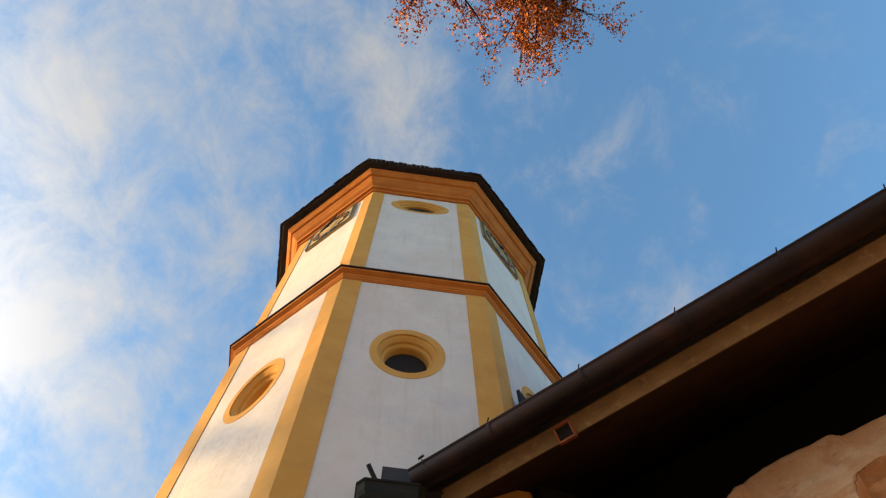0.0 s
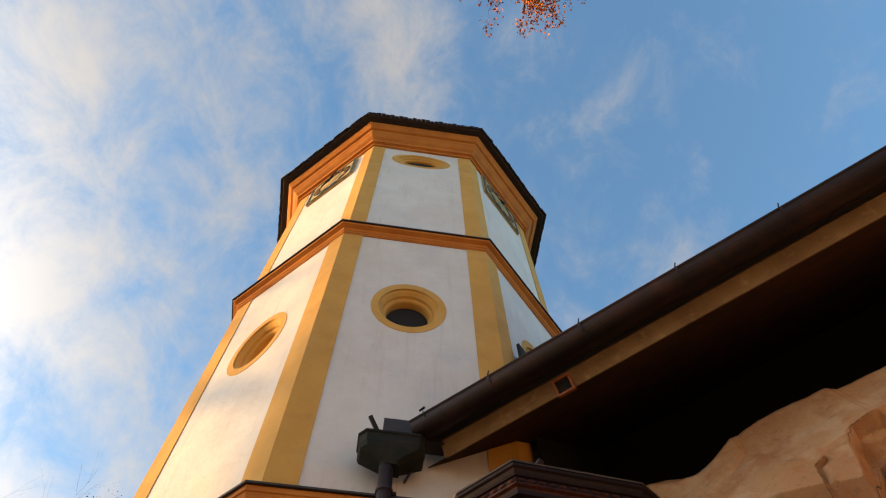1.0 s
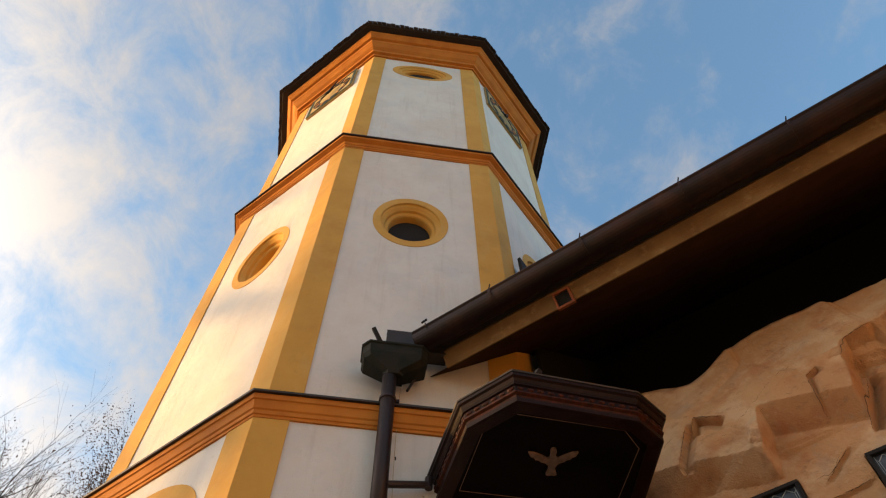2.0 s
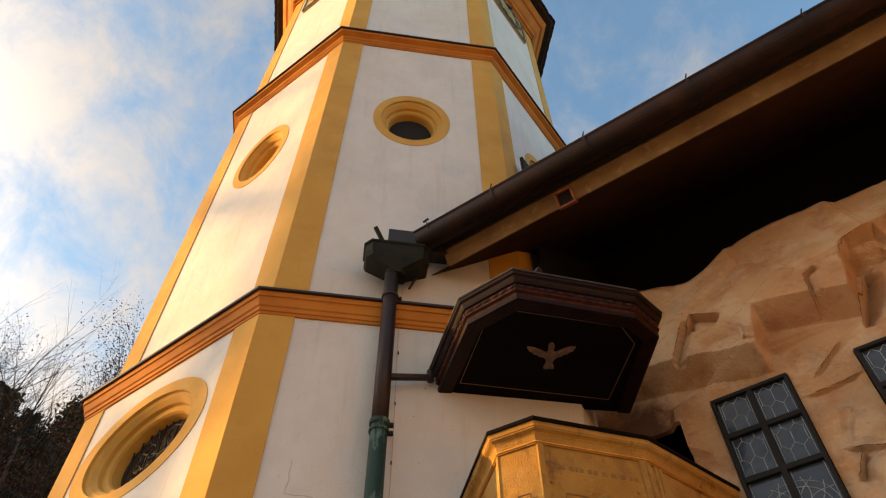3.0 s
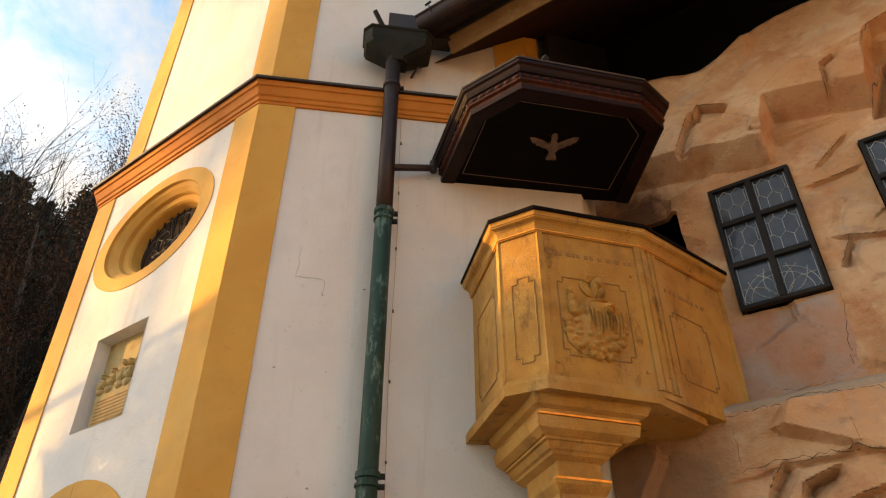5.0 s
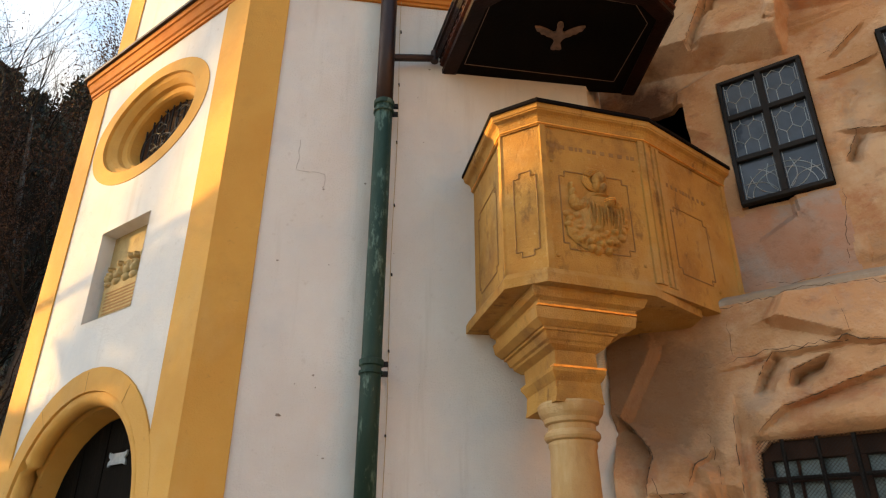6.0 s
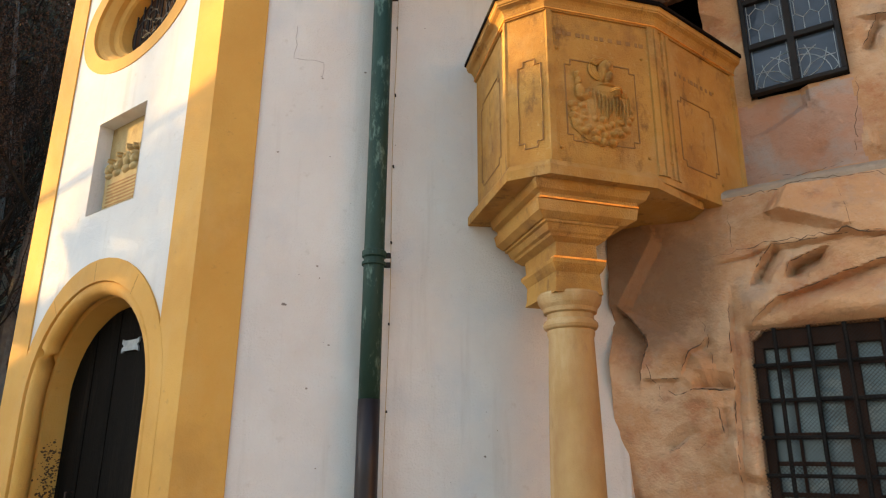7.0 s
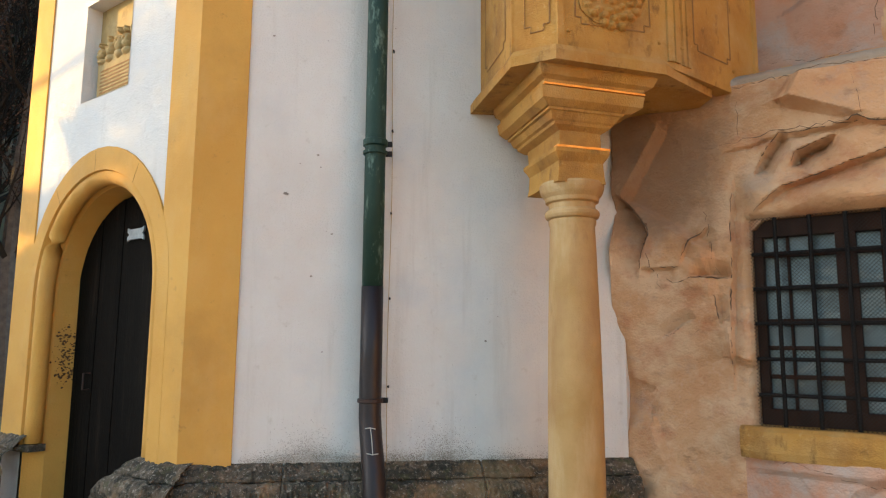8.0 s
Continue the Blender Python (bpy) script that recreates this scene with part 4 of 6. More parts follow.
def build_rock():
    def stops(lo, hi, step, marks):
        base = [lo + (hi - lo) * i / round((hi - lo) / step) for i in range(round((hi - lo) / step) + 1)]
        base = [b for b in base if all(abs(b - m) > 0.012 for m in marks)]
        extra = [m + e for m in marks for e in (-0.002, 0.002)]
        return sorted(base + extra)
    ss = stops(0.42, 4.0, 0.0108, [v for o in OPENINGS for v in o[:2]])
    ss += [4.0 + 0.1 * i for i in range(1, 47)]
    zs = stops(0.0, 6.95, 0.0108, sorted({v for o in OPENINGS for v in o[2:]}))
    bm = bmesh.new()
    def inside(s, z):
        if s < 1.62 and 2.2 < z < 2.4 and math.hypot((1.62 - s) / 0.13, max(0, z - 2.2) / 0.13) > 1:
            return False
        return any(a < s < b and c < z < e for a, b, c, e in OPENINGS)
    grid = [[bm.verts.new(nave(s, rock_depth(s, z) + ((0.05 if s < 1.5 and z > 3.5 else 0.26) if inside(s, z) else 0), z)) for s in ss] for z in zs]
    for j in range(len(zs) - 1):
        for i in range(len(ss) - 1):
            sm, zm = (ss[i] + ss[i + 1]) / 2, (zs[j] + zs[j + 1]) / 2
            if any(a + 0.001 < sm < b - 0.001 and c + 0.001 < zm < e - 0.001 for a, b, c, e in OPENINGS) and all(inside(s, z) for s in (ss[i], ss[i + 1]) for z in (zs[j], zs[j + 1])):
                continue
            f = bm.faces.new((grid[j][i], grid[j][i + 1], grid[j + 1][i + 1], grid[j + 1][i]))
            if 3.14 < zm < 3.36 + 0.08 * noise.noise((sm * 3, 1, 0)) and sm > 1.2:
                f.material_index = 2
            elif 3.4 < zm + 0.06 * noise.noise((sm * 6, zm * 6, 2)) < 3.98 and 1.45 < sm + 0.05 * noise.noise((sm * 5, zm * 5, 5)) < 2.22:
                f.material_index = 1
            elif 0.9 < zm + 0.03 * noise.noise((sm * 6, zm * 6, 2)) < 1.0 and sm > 1.42 or zm < 0.97 and sm > 1.42:
                f.material_index = 1
    bm.normal_update()
    for e in bm.edges:
        if len(e.link_faces) == 2 and e.link_faces[0].normal.angle(e.link_faces[1].normal, 0) > 0.22:
            e.smooth = False
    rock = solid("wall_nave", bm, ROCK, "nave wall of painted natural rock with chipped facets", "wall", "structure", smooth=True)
    rock.data.materials.append(PINK)
    rock.data.materials.append(LEDGE)


build_rock()


def build_cracks():
    rnd = random.Random(31)
    th_ = thing("rock_cracks_and_creases", "jagged dark cracks, joints and drawn-in crease shade across the painted rock", "crack", kind="structure")
    for s0, z0, s1, z1, r in ((1.25, 2.80, 2.4, 2.80, 0.005), (1.2, 3.15, 2.6, 3.10, 0.005), (0.95, 2.02, 1.28, 1.98, 0.004), (0.86, 2.40, 1.0, 1.9, 0.004), (1.22, 2.5, 1.30, 2.05, 0.003), (2.24, 3.95, 2.14, 3.4, 0.005),
                              (1.55, 3.4, 2.2, 3.42, 0.004), (1.3, 5.62, 1.72, 5.78, 0.003), (1.75, 5.50, 2.7, 5.95, 0.0025), (2.2, 5.6, 2.75, 5.72, 0.0025), (2.28, 5.02, 2.62, 5.22, 0.004), (1.45, 3.02, 1.47, 2.82, 0.003),
                              (2.05, 3.1, 2.1, 2.84, 0.003), (0.9, 1.65, 1.3, 1.72, 0.002), (1.42, 0.98, 2.3, 0.9, 0.004)):
        n = max(5, int(math.hypot(s1 - s0, z1 - z0) / 0.035))
        pts = []
        for i in range(n + 1):
            t = i / n
            s, z = s0 + (s1 - s0) * t + rnd.gauss(0, 0.006), z0 + (z1 - z0) * t + rnd.gauss(0, 0.007) + 0.03 * math.sin(t * 6 + s0 * 9)
            pts.append(nave(s, rock_depth(s, z) + 0.001, z))
        bm = bmesh.new()
        tube(bm, pts, [r * 0.6 * (0.35 + 0.65 * math.sin(math.pi * min(1, max(0.05, i / n)))) for i in range(n + 1)], 4)
        part("crack", bm, CRACK, th_)
    # dark lines along the broken edges, drawing in the shade of their creases
    for dep, reach, *line in BREAKS:
        pts = []
        for (a0, c0), (a1, c1) in zip(line, line[1:]):
            n = max(2, int(math.hypot(a1 - a0, c1 - c0) / 0.02))
            for i in range(n):
                s, z = a0 + (a1 - a0) * i / n + rnd.gauss(0, 0.0025), c0 + (c1 - c0) * i / n + rnd.gauss(0, 0.0025)
                pts.append(nave(s, min(rock_depth(s + e, z + g) for e in (-0.012, 0.012) for g in (-0.012, 0.012)) + 0.006, z))
        bm = bmesh.new()
        m = len(pts)
        tube(bm, pts, [0.0035 * math.sin(math.pi * (i + 0.5) / m) * rnd.uniform(0.4, 1.2) + 0.0006 for i in range(m)], 4)
        part("crack", bm, CRACK, th_)


build_cracks()


def build_nave_room():
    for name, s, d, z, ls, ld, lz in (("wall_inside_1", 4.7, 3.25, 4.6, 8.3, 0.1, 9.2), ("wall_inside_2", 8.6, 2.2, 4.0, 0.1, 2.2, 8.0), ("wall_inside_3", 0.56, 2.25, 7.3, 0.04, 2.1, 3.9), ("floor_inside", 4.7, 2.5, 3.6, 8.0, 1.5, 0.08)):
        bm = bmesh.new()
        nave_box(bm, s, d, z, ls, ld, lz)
        solid(name, bm, INSIDE, "near-black surface standing in for the unlit nave inside", "wall", "structure")


build_nave_room()


# ---- nave: eaves ----
def build_eaves():
    bm = bmesh.new()
    loft(bm, [[nave(s, d, z) for d, z in ((0.345, 6.622), (3.3, 9.25), (3.3, 9.30), (0.40, 6.68))] for s in (-0.2, 8.8)])
    solid("soffit", bm, SOFFIT, "dark boarded underside of the eaves", "soffit", "structure")
    bm = bmesh.new()
    a, b = -0.0, 8.8
    prof = [(0.345, 6.612), (0.262, 6.752), (0.29, 6.83), (0.375, 6.64)]
    loft(bm, [[nave(s, d, z) for d, z in prof] for s in (a, b)])
    solid("fascia", bm, FASCIA, "cream painted sloping eaves board", "fascia", "structure")
    bm = bmesh.new()
    prof = [(0.02, 6.875), (0.05, 6.91), (5.0, 11.37), (5.0, 11.2), (0.3, 6.80)]
    loft(bm, [[nave(s, d, z) for d, z in prof] for s in (-0.05, 8.8)])
    solid("nave_roof", bm, SHINGLE, "dark tiled nave roof above the eaves", "roof", "structure")
    gut = thing("gutter", "brown copper half-round gutter along the eaves", "gutter")
    bm = bmesh.new()
    R_ = 0.122
    arc = [(0.083 + (R_) * math.cos(math.pi + math.pi * i / 14), 6.802 + R_ * math.sin(math.pi + math.pi * i / 14)) for i in range(15)]
    arc = [(arc[0][0] - 0.012, 6.832), (arc[0][0] - 0.014, 6.817)] + arc + [(arc[-1][0], 6.87)]
    inner = [(0.083 + (d - 0.083) * 0.95, z + 0.006) for d, z in reversed(arc)]
    loft(bm, [[nave(s, d, z) for d, z in arc + inner] for s in (-0.13, 8.8)])
    part("trough", bm, COPPER, gut)
    for i in range(10):
        s = 0.72 + 0.93 * i
        bm = bmesh.new()
        ring = [(0.083 + (R_ + 0.006) * math.cos(math.pi * (0.98 + 1.04 * k / 14)), 6.812 + (R_ + 0.006) * math.sin(math.pi * (0.98 + 1.04 * k / 14))) for k in range(15)]
        ring2 = [(0.083 + (d - 0.083) * 1.05, 6.812 + (z - 6.812) * 1.05) for d, z in reversed(ring)]
        loft(bm, [[nave(s + e, d, z) for d, z in ring + ring2] for e in (-0.013, 0.013)])
        tube(bm, [nave(s, -0.04, 6.85), nave(s + 0.02, -0.05, 6.89)], 0.006, 5)
        part("bracket", bm, COPPER, gut)
    bm = bmesh.new()
    tube(bm, [nave(0.02, -0.045, 6.86), nave(0.03, -0.05, 6.8), nave(0.05, 0.0, 6.72), nave(0.06, 0.1, 6.69)], 0.007, 6)
    tube(bm, [nave(-0.01, -0.06, 6.87), nave(0.05, -0.06, 6.88)], 0.012, 6)
    part("wire_tie", bm, COPPER, gut)
    # vent in the eaves board
    vent = thing("eaves_vent", "square red-framed vent in the eaves board", "vent")
    m = Matrix.Translation(nave(1.265, 0.315, 6.655)) @ NAVE_TURN @ Matrix.Rotation(radians(31), 4, "X")
    for dx, dz, w, h in ((0, 0.07, 0.17, 0.02), (0, -0.07, 0.17, 0.02), (-0.075, 0, 0.02, 0.12), (0.075, 0, 0.02, 0.12)):
        bm = bmesh.new()
        box(bm, m @ Matrix.Translation((dx, -0.012, dz)), w, 0.05, h, 0.003)
        part("frame_bar", bm, REDWOOD, vent)
    bm = bmesh.new()
    box(bm, m @ Matrix.Translation((0, 0.0, 0)), 0.14, 0.012, 0.12)
    part("vent_hole", bm, INSIDE, vent)
    # rainwater head where gutter and pipe meet
    head = thing("rainwater_head", "faceted dark green copper rainwater head", "rainwater head")
    bm = bmesh.new()
    f = on_face(1, R1)
    def ring(u0, u1, o0, o1, z):
        c = 0.25 * (o1 - o0)
        return [f(u, z, o) for u, o in ((u0, o0), (u1, o0), (u1, o1 - c), (u1 - c, o1), (u0 + c, o1), (u0, o1 - c))]
    loft(bm, [ring(-0.17, -0.0, 0.05, 0.2, 6.31), ring(-0.18, 0.0, 0.045, 0.21, 6.34), ring(-0.36, 0.2, 0.015, 0.25, 6.47), ring(-0.38, 0.21, 0.01, 0.26, 6.52), ring(-0.38, 0.21, 0.01, 0.26, 6.62), ring(-0.395, 0.225, 0.005, 0.272, 6.63), ring(-0.395, 0.225, 0.005, 0.272, 6.65)])
    part("hopper", bm, HOPPER, head)
    bm = bmesh.new()
    tube(bm, [f(-0.2, 6.6, 0.23), f(-0.31, 6.77, 0.31)], 0.026, 4)
    part("iron_spike", bm, BLACK, head)
    bm = bmesh.new()
    loft(bm, [[f(u, z, o) for u, o in ((-0.18, 0.0), (0.4, 0.0), (0.4, 0.14), (-0.18, 0.14))] for z in (6.72, 7.0)])
    part("flashing", bm, SHEET, head, "dark sheet metal saddle")
    bm = bmesh.new()
    tube(bm, [f(0.2, 6.62, 0.05), f(0.12, 6.45, 0.05), f(0.05, 6.25, 0.06)], 0.012, 6)
    part("strut", bm, PIPE_DARK, head)


build_eaves()


# ---- windows in the rock ----
def build_window(name, s0, s1, z0, z1, d, label):
    win = thing(name, label, "window", kind="structure")
    def bar(nm, sa, sb, za, zb, dd, th, mat, par, bevel=0.006):
        bm = bmesh.new()
        nave_box(bm, (sa + sb) / 2, dd, (za + zb) / 2, sb - sa, th, zb - za, bevel)
        return part(nm, bm, mat, par)
    w = 0.03
    for r in ((s0, s1, z0, z0 + w), (s0, s1, z1 - w, z1), (s0, s0 + w, z0 + w, z1 - w), (s1 - w, s1, z0 + w, z1 - w)):
        bar("window_frame", *r, d, 0.06, BLACK, win)
    sm = (s0 + s1) / 2
    bar("mullion", sm - 0.022, sm + 0.022, z0 + w, z1 - w, d - 0.002, 0.055, BLACK, win)
    zq = [z0 + (z1 - z0) * k for k in (0.34, 0.68)]
    for z in zq:
        bar("transom", s0 + w, s1 - w, z - 0.02, z + 0.02, d - 0.004, 0.05, BLACK, win)
    rows = [z0 + w, *zq, z1 - w]
    for i, (a, b) in enumerate(((s0 + w, sm - 0.02), (sm + 0.02, s1 - w))):
        for j in range(3):
            pane = bar("pane", a, b, rows[j], rows[j + 1], d + 0.012, 0.006, GLASS, win, 0)
            bm = bmesh.new()
            if j == 0:   # leaf tracery
                for k in range(5):
                    c0 = Vector((a if i else b, 0, rows[0]))
                    pts = []
                    for q in range(9):
                        t = q / 8
                        ang = 0.25 + k * 0.28
                        rr_ = t * 0.26
                        bend = 0.05 * math.sin(t * math.pi) * (1 if k % 2 else -1)
                        su = (a + rr_ * math.cos(ang) - bend * math.sin(ang)) if i else (b - rr_ * math.cos(ang) + bend * math.sin(ang))
                        zu = rows[0] + rr_ * math.sin(ang) + bend * math.cos(ang)
                        if a < su < b and zu < rows[1]:
                            pts.append(nave(su, d + 0.006, zu))
                    if len(pts) > 2:
                        tube(bm, pts, 0.0035, 4)
                for rad in (0.19, 0.235):
                    pts = [nave((a + rad * math.cos(t)) if i else (b - rad * math.cos(t)), d + 0.006, rows[0] + rad * math.sin(t)) for t in [0.05 + 0.15 * q for q in range(11)] if rad * math.cos(t) < b - a]
                    tube(bm, pts, 0.0035, 4)
            else:        # elongated hexagons
                hw, hh, hv = (b - a) / 5.2, 0.042, 0.10
                mid = (a + b) / 2
                for c in range(-3, 4):
                    for r in range(-1, 4):
                        cs = mid + hw * (2 * c + (r % 2))
                        cz = rows[j] + 0.03 + r * (hv + hh)
                        hexa = [(cs - hw, cz), (cs - hw, cz + hv), (cs, cz + hv + hh), (cs + hw, cz + hv)]
                        for (p, q), (p2, q2) in zip(hexa, hexa[1:]):
                            ts = [k / 12 for k in range(13) if a + 0.012 <= p + (p2 - p) * k / 12 <= b - 0.012 and rows[j] <= q + (q2 - q) * k / 12 <= rows[j + 1]]
                            if len(ts) > 1:
                                tube(bm, [nave(p + (p2 - p) * t, d + 0.007, q + (q2 - q) * t) for t in (ts[0], ts[-1])], 0.0032, 4)
            for e in (a + 0.012, b - 0.012):
                tube(bm, [nave(e, d + 0.007, rows[j]), nave(e, d + 0.007, rows[j + 1])], 0.003, 4)
            part("lead_cames", bm, LEAD, pane)
    return win


build_window("window_1", 1.605, 2.195, 4.018, 5.094, 1.60, "six-pane leaded window in a black iron frame")
build_window("window_2", 2.675, 3.225, 3.985, 5.075, 1.60, "six-pane leaded window beneath a chipped rock lintel")


def build_grille_window():
    s0, s1, z0, z1 = 1.49, 2.75, 1.16, 2.33
    win = thing("window_3", "dark wooden casement behind iron bars and wire mesh", "window", kind="structure")
    DW = FRAME_WOOD
    def bar(nm, sa, sb, za, zb, dd, th, mat, par=win, bevel=0.004):
        bm = bmesh.new()
        nave_box(bm, (sa + sb) / 2, dd, (za + zb) / 2, sb - sa, th, zb - za, bevel)
        return part(nm, bm, mat, par)
    for r in ((s0, s1, z0, z0 + 0.09), (s0, s1, z1 - 0.1, z1), (s0, s0 + 0.05, z0 + 0.09, z1 - 0.1), (s1 - 0.09, s1, z0 + 0.09, z1 - 0.1)):
        bar("window_frame", *r, 1.26, 0.08, DW)
    for s in (1.96, 2.42):
        bar("mullion", s - 0.05, s + 0.05, z0 + 0.09, z1 - 0.1, 1.255, 0.07, DW)
    for s in (1.667, 1.788, 2.13, 2.25, 2.53, 2.62):
        bar("glazing_bar", s - 0.007, s + 0.007, z0 + 0.09, z1 - 0.1, 1.264, 0.04, DW)
    for z in (2.125, 1.935, 1.745, 1.592, 1.43):
        bar("glazing_bar", s0 + 0.05, s1 - 0.09, z - 0.012, z + 0.012, 1.262, 0.04, DW)
    bar("pane", s0 + 0.03, s1 - 0.06, z0 + 0.06, z1 - 0.06, 1.285, 0.006, SKY_PANE, bevel=0)
    for i in range(7):
        s = 1.622 + 0.176 * i
        bm = bmesh.new()
        tube(bm, [nave(s, 1.15, z0), nave(s, 1.15, z1)], 0.0125, 8)
        part("iron_bar", bm, BLACK, win)
    for i in range(5):
        z = 2.125 - 0.1985 * i
        bm = bmesh.new()
        tube(bm, [nave(s0, 1.165, z), nave(s1, 1.165, z)], 0.011, 8)
        part("iron_bar", bm, BLACK, win)
    # wire mesh
    bm = bmesh.new()
    step = 0.021
    H = z1 - z0
    k = -H
    while k < s1 - s0:
        for sgn in (1, -1):
            a0, a1 = max(0, k), min(s1 - s0, k + H)
            if a1 > a0:
                za, zb = a0 - k, a1 - k
                if sgn < 0:
                    za, zb = H - za, H - zb
                tube(bm, [nave(s0 + a0, 1.125 + sgn * 0.002, z0 + za), nave(s0 + a1, 1.125 + sgn * 0.002, z0 + zb)], 0.0013, 3, False)
        k += step
    part("wire_mesh", bm, BLACK, win)["kind"] = "stuff"
    bm = bmesh.new()
    n = 40
    rings = []
    for i in range(n + 1):
        s = 1.40 + 1.5 * i / n
        w1, w2 = 0.012 * noise.noise((s * 5, 0, 3)), 0.012 * noise.noise((s * 6, 4, 3))
        rings.append([nave(s, 1.3, 1.165), nave(s, 1.075 + w1, 1.16 + w2 * 0.5), nave(s, 1.045 + w1, 1.14 + w2), nave(s, 1.045 + w1, 1.03 + w2), nave(s, 1.06, 0.99 + w2), nave(s, 1.3, 0.99)])
    loft(bm, rings)
    part("window_sill", bm, SANDSTONE, win, "worn ochre painted stone sill")


build_grille_window()


# ---- pulpit ----
def offset_line(pts, o):
    """An open plan line moved to its right-hand side by o, with mitred corners."""
    out = []
    P = [Vector(p) for p in pts]
    for i, p in enumerate(P):
        ns = []
        for a, b in ((P[i - 1], p) if i else (None, None), (p, P[i + 1]) if i < len(P) - 1 else (None, None)):
            if a is not None:
                d = (b - a).normalized()
                ns.append(Vector((d.y, -d.x)))
        if len(ns) == 2:
            m_ = (ns[0] + ns[1]).normalized()
            out.append(p + m_ * (o / m_.dot(ns[0])))
        else:
            out.append(p + ns[0] * o)
    return out


def sweep_plan(bm, pts, profile):
    """Skin (offset, height) stations round an open plan line; offsets go outwards for a line drawn anticlockwise."""
    loft(bm, [[(v.x, v.y, z) for v in offset_line(pts, o)] for o, z in profile], False, False)


BODY = [(0.175, 4.32), (0.338, 3.575), (0.545, 3.455), (1.22, 3.645), (1.92, 4.2)]
SLAB = [(0.117, 4.27), (0.311, 3.50), (0.532, 3.383), (1.16, 3.597), (1.535, 3.95), (1.5, 4.4)]
PF = Vector((0.951, 0.308))      # along the pulpit's front
PL = Vector((-0.255, 0.967))     # from its front to the back
PC = Vector((0.67, 3.79))        # the column's axis


def build_pulpit():
    pulpit = thing("pulpit", "weathered yellow sandstone outdoor pulpit on a slender column", "pulpit")
    # column
    bm = bmesh.new()
    lathe(bm, PC.x, PC.y, [(0.15, 0.3), (0.149, 0.9), (0.146, 1.3), (0.139, 1.7), (0.128, 2.1), (0.123, 2.24), (0.13, 2.26), (0.13, 2.275), (0.124, 2.285)], 48)
    part("column_shaft", bm, COLUMN, pulpit, "smooth veined sandstone shaft", smooth=True)
    bm = bmesh.new()
    lathe(bm, PC.x, PC.y, [(0.122, 2.28), (0.142, 2.29), (0.15, 2.305), (0.15, 2.32), (0.14, 2.333), (0.128, 2.34), (0.128, 2.37), (0.145, 2.378), (0.15, 2.4), (0.165, 2.42), (0.17, 2.43), (0.176, 2.45), (0.178, 2.47), (0.17, 2.483), (0.1, 2.485)], 48)
    part("capital", bm, COLUMN, pulpit, "ringed round capital")
    bm = bmesh.new()
    lathe(bm, PC.x, PC.y, [(0.21, 0.0), (0.21, 0.16), (0.19, 0.2), (0.17, 0.26), (0.15, 0.31)], 40)
    part("column_base", bm, COLUMN, pulpit)

    def block(name, stations, mat=SANDSTONE, label=""):
        bm_ = bmesh.new()
        loft(bm_, [[(*(PC + PF * a + PL * b), z) for a, b in ((f0, l0), (f1, l0), (f1, l1), (f0, l1))] for z, f0, f1, l0, l1 in stations])
        return part(name, bm_, mat, pulpit, label)
    block("bearing_block", [(2.465, -0.15, 0.14, -0.145, 0.3), (2.5, -0.14, 0.135, -0.14, 0.3), (2.58, -0.135, 0.13, -0.135, 0.3), (2.6, -0.15, 0.145, -0.15, 0.3), (2.625, -0.165, 0.155, -0.165, 0.32), (2.645, -0.165, 0.155, -0.165, 0.32), (2.65, -0.13, 0.125, -0.13, 0.32), (2.76, -0.125, 0.12, -0.125, 0.35)])
    block("corbel", [(2.75, -0.125, 0.13, -0.125, 0.4), (2.775, -0.165, 0.17, -0.155, 0.42), (2.79, -0.17, 0.175, -0.16, 0.42), (2.80, -0.185, 0.19, -0.17, 0.44), (2.835, -0.2, 0.215, -0.185, 0.45), (2.84, -0.215, 0.23, -0.195, 0.46), (2.855, -0.215, 0.235, -0.195, 0.46)])
    block("corbel", [(2.856, -0.225, 0.27, -0.2, 0.47), (2.885, -0.265, 0.33, -0.235, 0.48), (2.945, -0.275, 0.34, -0.245, 0.49), (2.95, -0.25, 0.33, -0.23, 0.49), (2.985, -0.255, 0.345, -0.235, 0.49), (3.0, -0.285, 0.385, -0.262, 0.5), (3.035, -0.3, 0.4, -0.28, 0.5), (3.05, -0.3, 0.4, -0.28, 0.5)])
    block("gilt_line", [(2.953, -0.262, 0.345, -0.243, -0.22), (2.964, -0.262, 0.345, -0.243, -0.22)], GILT, "bright gilded fillet")
    block("gilt_line", [(2.6455, -0.158, 0.16, -0.168, -0.12), (2.658, -0.158, 0.16, -0.168, -0.12)], GILT, "bright gilded fillet")
    # floor slab
    bm = bmesh.new()
    for z0, z1, g0, g1 in ((3.05, 3.105, 0.0, 0.0), (3.105, 3.14, 0.0, -0.02)):
        lo, hi = offset_line(SLAB, g0), offset_line(SLAB, g1)
        loft(bm, [[(v.x, v.y, z0) for v in lo], [(v.x, v.y, z1) for v in hi]])
    part("floor_slab", bm, SANDSTONE, pulpit, "projecting sandstone floor slab")
    # parapet panels
    for i in range(4):
        a, b = Vector(BODY[i]), Vector(BODY[i + 1])
        d = (b - a).normalized()
        n = Vector((d.y, -d.x))
        ln = (b - a).length
        P = lambda t, z, o: (*(a + d * t + n * o), z)
        bm = bmesh.new()
        loft(bm, [[P(t, z, 0) for t, z in ((0, 3.1), (ln, 3.1), (ln, 4.16), (0, 4.16))], [P(t, z, -0.09) for t, z in ((0, 3.1), (ln, 3.1), (ln, 4.16), (0, 4.16))]])
        panel = part("parapet_panel", bm, SANDSTONE, pulpit)
